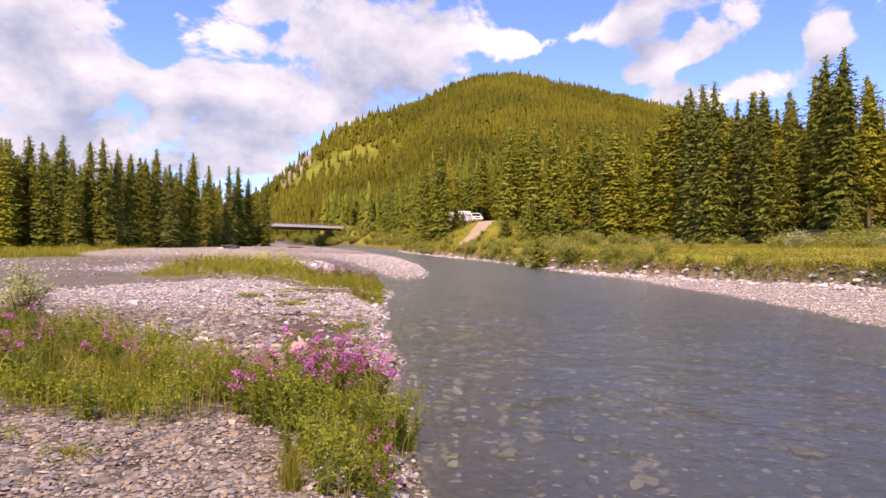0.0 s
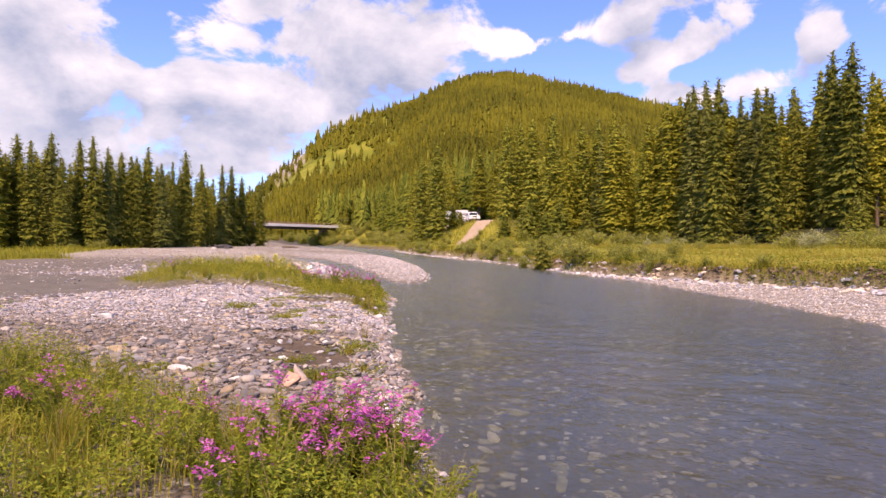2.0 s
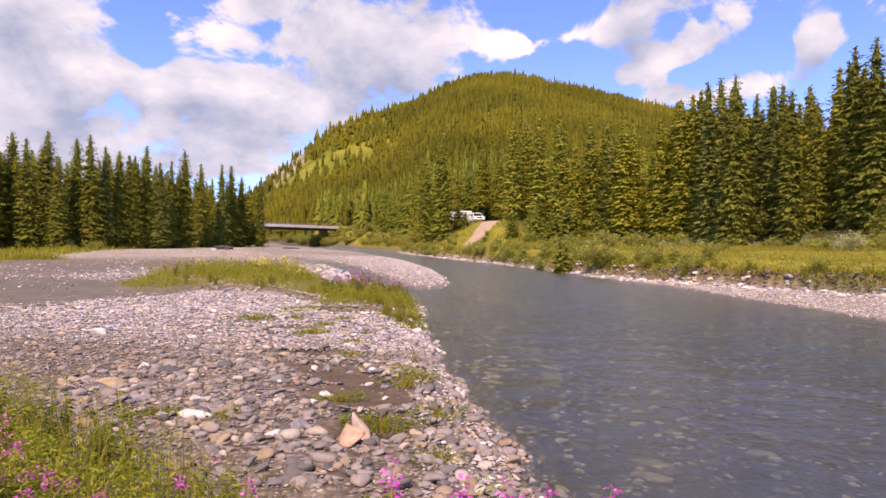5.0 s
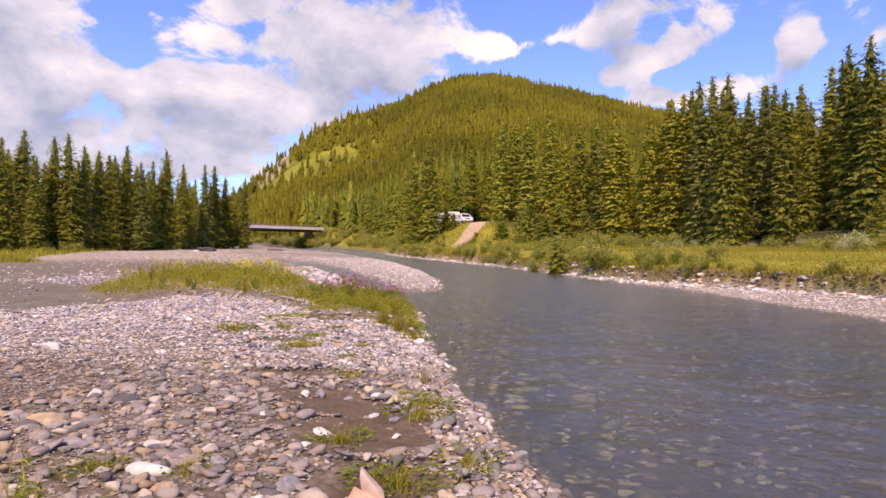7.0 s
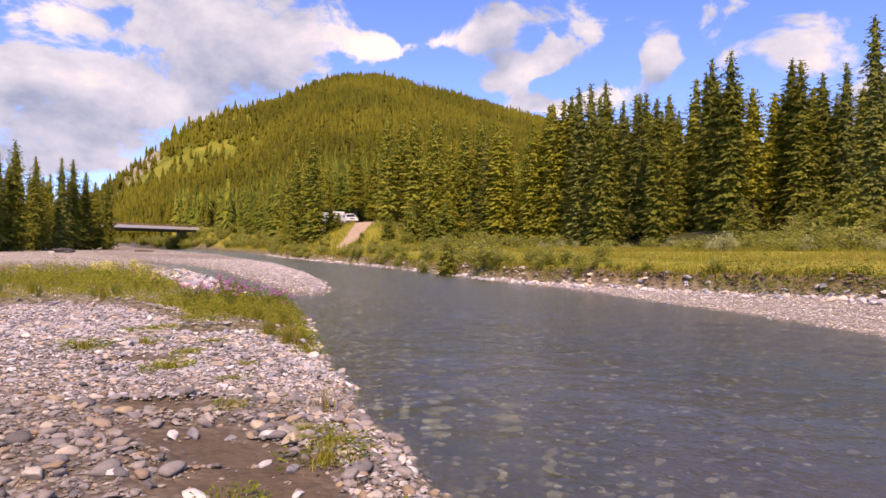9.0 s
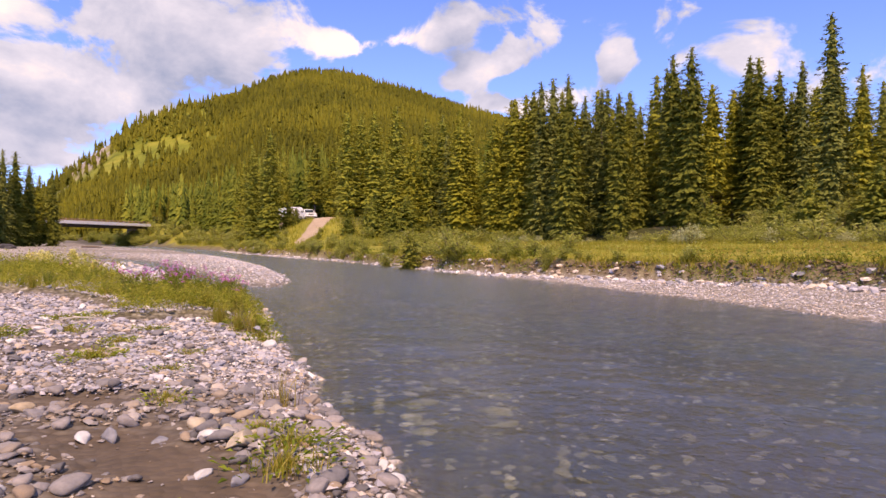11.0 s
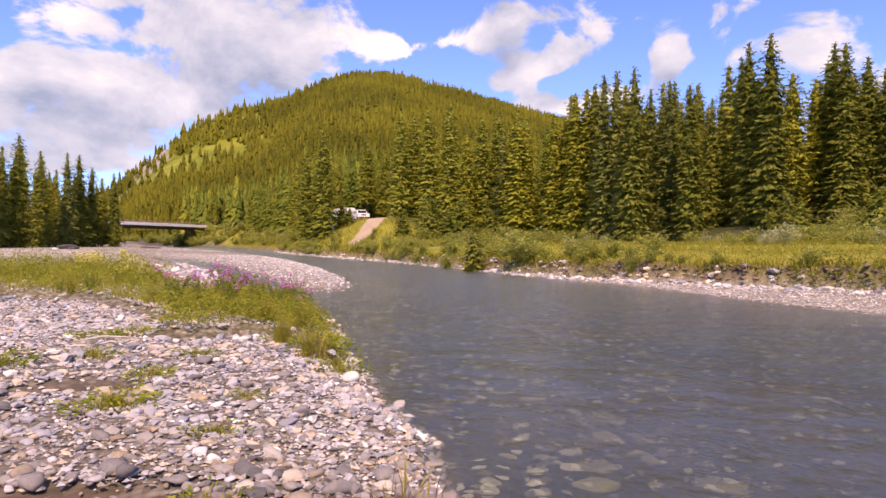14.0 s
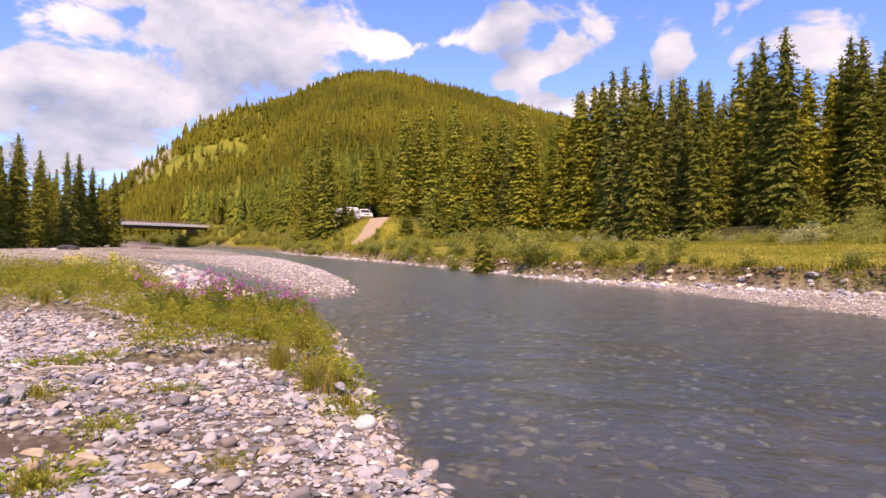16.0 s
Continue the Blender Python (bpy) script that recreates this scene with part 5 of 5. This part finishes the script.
herb_carpet("herb_carpet", "leafy green herbs below the fireweed", 190000, -6, 2.6, 4.6, 11.6, lambda x, y, *q: inside(PATCHES[0], x, y) | inside(PATCHES[1], x, y), .42, .032, HERB, 3)
herb_carpet("herb_carpet", "low yellow-green herbs on the gravel mound", 90000, -11, .5, 15.4, 34, lambda x, y, l, sp, r, m, i, inl: i > .5, .20, .045, MOUND, 5)
herb_carpet("herb_carpet", "taller weeds at the back of the mound", 40000, -11, -3, 24, 34, lambda x, y, l, sp, r, m, i, inl: i > .5, .56, .06, MOUND, 25)
herb_carpet("herb_carpet", "lush green herbs at the tip of the mound", 60000, -3.2, .6, 15.4, 24, lambda x, y, l, sp, r, m, i, inl: (i > .5) & (l > -.02), .27, .045, MOUND, 15)
herb_carpet("herb_carpet", "weeds in the meadow on the far bank", 34000, 5, 40, 20, 75, lambda x, y, l, sp, r, m, i, inl: (inl > .2) & (inl < 24) & ((inl < 2.5) | (y > 56) | (x > 24)), .45, .15, WILLOW, 6)



# ---- the bridge ----
def box(bm, sx, sy, sz, m):
    bmesh.ops.create_cube(bm, size=1, matrix=m @ Matrix.Diagonal((sx, sy, sz, 1)))


CONCRETE = plain("weathered_concrete", (.84, .80, .77), 0.85, 0, 4, 0.2)
# much darker than the deck, so that the abutments stand out less
DARKCONCRETE = plain("dark_concrete", (.30, .26, .22), 0.9, 0, 3, 0.35)
STEEL = plain("dark_rusted_steel", (.06, .05, .045), 0.7, 0.3, 6, 0.4)
RAIL = plain("rust_red_rail_paint", (.42, .24, .18), 0.6, 0, 8, 0.3)


def build_bridge():
    a, b = Vector((-70, 145, 4.75)), Vector((-48.0, 196.3, 4.75))
    run = b - a
    ln = run.length
    m = Matrix.Translation((a + b) / 2) @ Matrix.Rotation(math.atan2(run.y, run.x), 4, "Z")
    root = empty("road_bridge", (0, 0, 0), "low concrete road bridge with rust-red rails over the river", "bridge")
    bm = bmesh.new()
    box(bm, ln, 8, .7, m @ Matrix.Translation((0, 0, .82)))
    part("deck", bm, CONCRETE, root)
    for s in (-3.2, 0, 3.2):
        bm = bmesh.new()
        box(bm, ln - .5, .35, .62, m @ Matrix.Translation((0, s, .16)))
        part("girder", bm, STEEL, root, "dark steel girder")
    for s in (-3.85, 3.85):
        bm = bmesh.new()
        box(bm, ln, .10, .10, m @ Matrix.Translation((0, s, 1.62)))
        part("rail", bm, RAIL, root)
        for k in range(30):
            bm = bmesh.new()
            box(bm, .14, .14, .44, m @ Matrix.Translation((-ln / 2 + ln * (k + .5) / 30, s * .985, 1.37)))
            part("post", bm, RAIL, root)
    for e in (-1, 1):
        bm = bmesh.new()
        box(bm, .5, 3.0, 4.2, m @ Matrix.Translation((e * (ln / 2 - .2), 1.6, -1.75)))
        part("abutment", bm, DARKCONCRETE, root, "dark concrete abutment")


build_bridge()

# ---- vehicles on the track ----
WHITE = plain("white_car_paint", (.80, .80, .80), 0.3, 0, 3, 0.05)
GLASS = plain("dark_window_glass", (.03, .035, .04), 0.08, 0, 2, 0.1)
RUBBER = plain("black_rubber", (.025, .025, .025), 0.85)
LAMP = plain("headlight_lens", (.65, .66, .68), 0.15)


def bevelled(sx, sy, sz, m, w, taper=1.0):
    bm = bmesh.new()
    box(bm, sx, sy, sz, m)
    top = max(v.co.z for v in bm.verts)
    mid = m.translation
    for v in bm.verts:
        if abs(v.co.z - top) < .01 and taper != 1:
            v.co.x, v.co.y = mid.x + (v.co.x - mid.x) * taper, mid.y + (v.co.y - mid.y) * (taper * .5 + .5)
    bmesh.ops.bevel(bm, geom=bm.edges[:], offset=w, segments=2, affect="EDGES")
    return bm


def wheel(root, x, y, r):
    bm = bmesh.new()
    bmesh.ops.create_cone(bm, cap_ends=True, segments=20, radius1=r, radius2=r, depth=.24, matrix=pose(x, y, r, 90))
    ob = part("wheel", bm, RUBBER, root)
    bm = bmesh.new()
    bmesh.ops.create_cone(bm, cap_ends=True, segments=14, radius1=r * .6, radius2=r * .6, depth=.27, matrix=pose(x, y, r, 90))
    part("rim", bm, LAMP, ob)


def build_car(x, y, turn):
    """A car that faces its own +x."""
    root = empty("parked_car", (0, 0, 0), "white sport utility car parked on the dirt track", "car")
    part("body", bevelled(4.6, 1.85, .75, pose(0, 0, .78), .12), WHITE, root, smooth_shade=False)
    part("cabin", bevelled(2.9, 1.65, .66, pose(-.55, 0, 1.42), .1, .76), WHITE, root)
    part("windscreen", bevelled(.08, 1.35, .56, pose(.78, 0, 1.40, 0, -28), .02), GLASS, root)
    for s in (-1, 1):
        part("side_window", bevelled(2.1, .05, .38, pose(-.55, s * .80, 1.43, s * 9), .02), GLASS, root)
        part("headlight", bevelled(.08, .36, .18, pose(2.27, s * .66, .92), .03), LAMP, root)
        for wx in (-1.4, 1.4):
            wheel(root, wx, s * .82, .36)
    part("grille", bevelled(.06, .8, .2, pose(2.29, 0, .90), .02), GLASS, root)
    part("bumper", bevelled(.16, 1.7, .2, pose(2.25, 0, .55), .05), RUBBER, root)
    root.matrix_basis = pose(x, y, zat(x, y) + .02, 0, 0, turn) @ Matrix.Scale(.92, 4)


def build_camper(x, y, turn):
    root = empty("camper_van", (0, 0, 0), "white motorhome half hidden by a spruce", "camper")
    part("body", bevelled(6.0, 2.2, 2.1, pose(0, 0, 1.65), .12), WHITE, root)
    part("cab", bevelled(1.6, 2.0, 1.3, pose(3.4, 0, 1.15), .2, .8), WHITE, root)
    part("overcab", bevelled(1.3, 2.15, .8, pose(3.3, 0, 2.3), .15), WHITE, root)
    for s in (-1, 1):
        for wx in (-1.8, .2):
            part("window", bevelled(.9, .05, .5, pose(wx, s * 1.1, 1.9), .02), GLASS, root)
        for wx in (-1.9, 3.2):
            wheel(root, wx, s * .95, .38)
    part("windscreen", bevelled(.06, 1.6, .5, pose(4.02, 0, 1.45, 0, -25), .02), GLASS, root)
    root.matrix_basis = pose(x, y, zat(x, y) + .02, 0, 0, turn) @ Matrix.Scale(.82, 4)


build_car(-1.25, 105.5, -78)
build_camper(-4.3, 112.5, -64)


# ---- tufts, single stones and driftwood on the gravel ----
def make_tuft(seed, mats, h, n, label, herbs=0):
    rng = np.random.default_rng(seed)
    root = empty("grass_tuft", (0, 0, -50), label, "grass tuft", "tufts on the gravel")
    for name, mat, share in (("green_blade", mats[0], .65), ("dry_blade", mats[1], .35)):
        m = int(n * share)
        a, r = rng.uniform(0, 6.28, m), np.abs(rng.normal(0, .055, m))
        v, f = blades(rng, r * np.cos(a) * 1.6, r * np.sin(a), np.zeros(m), h * rng.uniform(.4, 1.1, m), np.full(m, .006), .45)
        tagged(mesh_part(name, v, f, mat, root), kind="stuff")
    if herbs:
        a, r = rng.uniform(0, 6.28, herbs), np.sqrt(rng.uniform(0, 1, herbs)) * .2
        b = np.stack([r * np.cos(a) * 1.4, r * np.sin(a), rng.uniform(.01, .07, herbs)], 1)
        o = np.stack([np.cos(a), np.sin(a), rng.uniform(.1, .9, herbs)], 1)
        v, f = leaves(rng, b, o, rng.uniform(.025, .05, herbs), rng.uniform(.012, .02, herbs))
        mesh_part("foliage", v, f, HERB, root)
    return root


tufts = [make_tuft(200 + i, (GRASS, STRAW), .11, 200, "small tuft of green and dry grass on the gravel", 90 + 90 * (i % 2)) for i in range(4)]
copies(tufts, [(.7, 11.53, 1.3), (-2.5, 15.8, 1.4), (1.11, 10.39, 1.2), (.18, 10.8, 1.0), (-1.09, 14.56, .9), (.69, 10.02, 1.3), (-.54, 9.98, .8), (-1.08, 9.89, .8), (.53, 12.15, .9),
               (.7, 11.92, 1.1), (-.16, 12.91, .9), (-1.16, 14.59, 1.2), (-.39, 13.98, .8), (-2.3, 17.23, 1.1), (-1.93, 16.23, 1.1), (-2.05, 17.59, 1.1), (-.4, 14.88, .7), (-1.12, 16.42, .8),
               (-.54, 17.62, 1.1), (-1.2, 15.49, .9), (.12, 16.3, 1.2), (.2, 16.05, 1.0), (.0, 16.8, 1.4), (-.1, 17.3, 1.4), (1.2, 9.3, .9), (-.2, 5.6, .9), (.5, 5.5, .8), (-1.4, 5.3, 1.1)])
retire(tufts)
tall = [make_tuft(240 + i, (GRASS, STRAW), .48, 330, "tall yellow-green grass clump among the flowers") for i in range(2)]
copies(tall, [(-.5, 17.5, .75), (-.35, 18.1, .8), (-.8, 18.4, .7), (-.15, 16.7, .6), (-1.3, 19.0, .7), (-4.6, 22.0, .6), (-6.5, 23.0, .7), (-8.2, 26.0, .8), (1.0, 7.2, 1.0), (-.1, 7.1, .9), (-.5, 6.9, .8), (-1.3, 7.2, 1.0), (-2.2, 7.6, 1.0), (.2, 6.6, .7), (1.9, 5.3, .6), (-3.0, 7.2, .9), (-1.0, 8.0, .8)])
retire(tall)
reeds = [make_tuft(230, (STRAW, DEAD), .34, 60, "dry standing reddish stalks at the water's edge")]
copies(reeds, [(.6, 12.9, 1.0), (-.15, 16.9, 1.2), (-.02, 16.6, 1.0)])
retire(reeds)


def make_yellow(seed):
    rng = np.random.default_rng(seed)
    root = empty("yellow_flower", (0, 0, -50), "pale yellow-flowered herb on the grassy mound", "flower", "yellow flowers on the mound")
    v, f = blades(rng, rng.normal(0, .08, 60), rng.normal(0, .08, 60), np.zeros(60), rng.uniform(.2, .4, 60), np.full(60, .02), .3)
    mesh_part("foliage", v, f, HERB, root)
    for k in range(9):
        a = rng.uniform(0, 6.28)
        r, h = rng.uniform(.03, .24), rng.uniform(.42, .66)
        b = np.stack([np.full(26, r * math.cos(a)), np.full(26, r * math.sin(a)), h - rng.uniform(0, .16, 26)], 1)
        q = rng.uniform(0, 6.28, 26)
        v, f = leaves(rng, b, np.stack([np.cos(q), np.sin(q), np.full(26, .4)], 1), np.full(26, .055), np.full(26, .04))
        mesh_part("flower_spike", v, f, YELLOW, root)
    return root


yellows = [make_yellow(300 + i) for i in range(3)]
copies(yellows, [(-7.4, 29.5, 1.1), (-7.0, 29.0, 1.0), (-6.6, 29.8, 1.1), (-7.9, 30.1, 1.0), (-6.2, 29.2, .9), (-4.9, 26.2, .8), (-8.8, 27.5, .9), (-5.6, 27.0, .7)])
retire(yellows)

PINKSTONE = plain("salmon_pink_stone", (.55, .33, .24), 0.8, 0, 18, 0.25)
WHITESTONE = plain("white_limestone", (.56, .54, .52), 0.8, 0, 14, 0.18)
BUFFSTONE = plain("buff_sandstone", (.44, .365, .27), 0.85, 0, 16, 0.25)


def boulder(seed, x, y, size, mat, label, stretch=(1, 1, 1), turn=0.0, tilt=0.0, taper=0.0):
    rng = np.random.default_rng(seed)
    v, f = pebble(rng, 3)
    v = v * np.array(stretch) * size
    v[:, :2] *= 1 - taper * (v[:, 2:] / np.abs(v[:, 2]).max() + .3).clip(0, 1)
    ob = mesh_part("stone", v, f, mat, smooth_shade=True)
    ob.matrix_basis = pose(x, y, zat(x, y) + size * .12 * stretch[2], tilt, 0, turn)
    return tagged(ob, label, "stone", "larger single stones")


PALEPINK = plain("pale_pink_stone", (.52, .40, .34), 0.8, 0, 14, 0.2)
DARKSTONE = plain("dark_slate_stone", (.10, .10, .11), 0.8, 0, 16, 0.3)
GREYSTONE = plain("blue_grey_stone", (.25, .245, .26), 0.8, 0, 16, 0.25)
TANSTONE = plain("tan_sandstone", (.40, .31, .21), 0.85, 0, 16, 0.3)
BEDSTONE = plain("algae_yellow_stone", (.50, .49, .30), 0.7, 0, 9, 0.3)
boulder(1, .56, 9.50, .155, PINKSTONE, "salmon pink rounded stone lying on the gravel", (.85, .75, 1.45), -55, 18)
boulder(2, .62, 9.76, .165, PALEPINK, "pale pointed stone leaning beside a pink one", (.66, .55, 2.1), -60, 24, .2)
boulder(3, 1.0, 9.80, .085, BUFFSTONE, "rounded cream stone at the water's edge", (1, 1.1, 1.6), 20)
for k, (x, y, r) in enumerate([(-.75, 9.94, .153), (-.01, 9.53, .088), (.57, 11.02, .052), (1.17, 11.24, .049), (.01, 11.0, .094), (-.47, 11.22, .072), (.29, 12.07, .049), (.93, 12.07, .049), (-.42, 12.13, .09)]):
    boulder(60 + k, x, y, r, WHITESTONE, "flat pale cobble lying on the gravel", (1, .75, .9), 37 * k)
for k, (x, y, r) in enumerate([(-1.99, 10.82, .17), (-.57, 9.72, .087), (-1.77, 10.1, .10), (-2.44, 10.77, .11), (-.94, 12.66, .09), (1.02, 11.4, .042), (.86, 12.34, .047), (.64, 12.28, .035), (-.23, 15.08, .056), (-1.25, 14.8, .10), (-.68, 14.77, .076)]):
    boulder(80 + k, x, y, r, TANSTONE, "angular tan sandstone cobble on the gravel", (1, .7, .95), 53 * k)
for k, (x, y, r) in enumerate([(-1.48, 10.33, .116), (.11, 9.79, .111), (-.42, 10.12, .082), (1.23, 10.98, .057), (.49, 11.4, .076), (.35, 12.27, .064), (.61, 12.04, .053), (-.03, 12.11, .068), (-.3, 12.16, .10), (-.91, 14.54, .066), (-.59, 14.3, .05), (-2.07, 16.27, .105)]):
    boulder(100 + k, x, y, r, GREYSTONE, "smooth blue-grey cobble on the gravel", (1, .78, .9), 61 * k)
boulder(120, -1.81, 11.56, .128, DARKSTONE, "dark slate-grey angular stone on the gravel", (1, .7, 1.1), 30)
for k, (x, y, r) in enumerate([(-4.11, 13.98, .169), (0, 10.56, .065), (.32, 11.51, .061), (-1.08, 15.31, .072)]):
    boulder(130 + k, x, y, r, WHITESTONE, "white limestone cobble among grey gravel", (1, .8, .9), 25 * k)
for k, (x, y, r) in enumerate([(2.3, 13.65, .22), (1.74, 13.97, .16), (1.55, 12.85, .12), (2.36, 12.12, .12), (2.2, 15.03, .17), (1.59, 13.31, .118), (1.32, 14.42, .09), (1.94, 16.31, .13), (1.56, 16.95, .14), (1.11, 15.98, .07), (2.23, 15.89, .09), (.9, 15.32, .085),
                              (2.75, 9.96, .14), (2.27, 13.2, .12), (3.08, 6.91, .13), (3.04, 8.01, .13), (2.61, 6.64, .10), (5.61, 7.76, .16), (3.9, 10.9, .12), (4.4, 13.0, .13), (3.3, 16.5, .12)]):
    boulder(150 + k, x, y, r, BEDSTONE, "yellow-green stone lying under the shallow water", (1.15, .7, .55), 31 * k - 20)
for k, (x, y, r) in enumerate([(.24, 12.01, .075), (.28, 15.88, .09), (-.94, 10.35, .10), (-2.22, 11.77, .10), (1.23, 11.53, .06), (-.29, 15.48, .07), (1.19, 11.77, .055)]):
    boulder(10 + k, x, y, r, WHITESTONE, "white limestone cobble among grey gravel", (1, .9, 1.3), 40 * k)
for k, (x, y, r) in enumerate([(.21, 12.54, .075), (.33, 12.11, .06), (-1.41, 15.15, .11), (.44, 11.93, .11), (.14, 12.34, .09), (-1.04, 14.9, .08)]):
    boulder(30 + k, x, y, r, BUFFSTONE, "buff sandstone cobble among grey gravel", (1, .8, 1.1), 70 * k)

stick_v, stick_f = tube([(-2.25, 16.72, .30), (-2.05, 16.76, .335), (-1.85, 16.74, .33), (-1.7, 16.8, .31)], (.008, .012, .01, .004), 5)
tagged(mesh_part("driftwood_stick", stick_v, stick_f, PALEBARK), "thin bleached driftwood stick on the gravel", "driftwood")


v, f = tube([(-32.3, 107.4, .44), (-31.5, 107.7, .46), (-30.6, 108.0, .44), (-29.8, 108.2, .40)], (.15, .14, .12, .07), 8)
tagged(mesh_part("driftwood_log", v, f, BARK, smooth_shade=True), "dark weathered log stranded on the gravel bar", "driftwood")
DARKROCK = plain("dark_weathered_rock", (.075, .07, .072), 0.85, 0, 3, 0.4)
boulder(50, -39.5, 101.5, 1.25, DARKROCK, "large dark grey boulder at the edge of the gravel flat", (1.1, .8, 1.0), 20)
boulder(51, -38.4, 100.2, .75, DARKROCK, "dark angular boulder beside a larger one", (1.0, .8, 1.0), 70)
boulder(52, -40.2, 99.6, .55, WHITESTONE, "pale rock in front of dark boulders", (1.3, .8, .9), 10)

# ---- earth clods and overhanging turf on the eroded far bank ----
EARTH = plain("dark_earth", (.19, .135, .09), 0.95, 0, 5, 0.5)


def along_bank(n, y0, y1, a, b, lo, hi, tail):
    """Places along the cut bank, from a to b metres inland of its lip."""
    y = y0 + (y1 - y0) * sr.uniform(0, 1, n) ** 1.3
    x = curve(RIGHT, y) + curve(BEACH, y) + sr.uniform(a, b, n) - .25 * wobble(curve(RIGHT, y) + curve(BEACH, y), y, 1.3, 7)
    return x, y, lo + (hi - lo) * sr.uniform(0, 1, n) ** tail, height(x, y)


x, y, s, z = along_bank(3400, 15, 95, -.12, .24, .025, .12, 2.0)
scatter_stones("earth_clods", "dark eroded earth of the cut bank", x, y, s, z, 1, 60, EARTH, sink=.3)
x, y, s, z = along_bank(2600, 15, 100, -.9, .15, .025, .18, 2.4)
scatter_stones("bank_rocks", "pale rocks fallen from the cut bank", x, y, s, z, 1, 61, PALE, sink=.25)
rng = np.random.default_rng(62)
for mat, n, label in ((GRASS, 7000, "green grass hanging over the lip of the cut bank"), (STRAW, 2500, "dry roots and grass hanging over the lip of the cut bank")):
    x, y, h, z = along_bank(n, 15, 95, .05, .5, .08, .26, 1.0)
    ok = wobble(x, y, 1.7, 4) > -.35
    v, f = blades(rng, x[ok], y[ok], z[ok], h[ok], np.full(ok.sum(), .03), 1.0)
    tagged(mesh_part("bank_turf", v, f, mat), label, "grass", kind="stuff")
x, y, h, z = along_bank(12000, 15, 60, -.3, .6, .02, .34, 1.0)
ok = wobble(x, y, 1.1, 9) > .05
a = rng.uniform(0, 6.28, ok.sum())
ln = rng.uniform(.05, .11, ok.sum())
v, f = leaves(rng, np.stack([x, y, z + h], 1)[ok], np.stack([np.cos(a), np.sin(a), rng.uniform(-.2, .8, len(a))], 1), ln, ln * .45)
tagged(mesh_part("bank_weeds", v, f, HERB), "green weeds trailing down the cut bank", "herbs", kind="stuff")

# ---- single stones of the bank, each by itself ----
ground = bpy.data.objects["ground"]
stone_meshes = []
for k in range(20):
    v, f = pebble(np.random.default_rng(500 + k), 2)
    me = mesh_from("stone", v, f, True)
    me.materials.append(STONE)
    stone_meshes.append(me)
x, y, s, z = bed(900, -2.6, 1.2, 9.2, 16.5, lambda x, y, *q: dry(x, y, *q), .032, .085, 2.2)
for k in range(min(300, len(x))):
    ob = new("stone", stone_meshes[k % 20])
    ob.parent = ground
    ob.matrix_basis = pose(x[k], y[k], z[k] + s[k] * .2, sr.normal(0, 9), sr.normal(0, 9), sr.uniform(0, 360)) @ Matrix.Scale(s[k], 4)
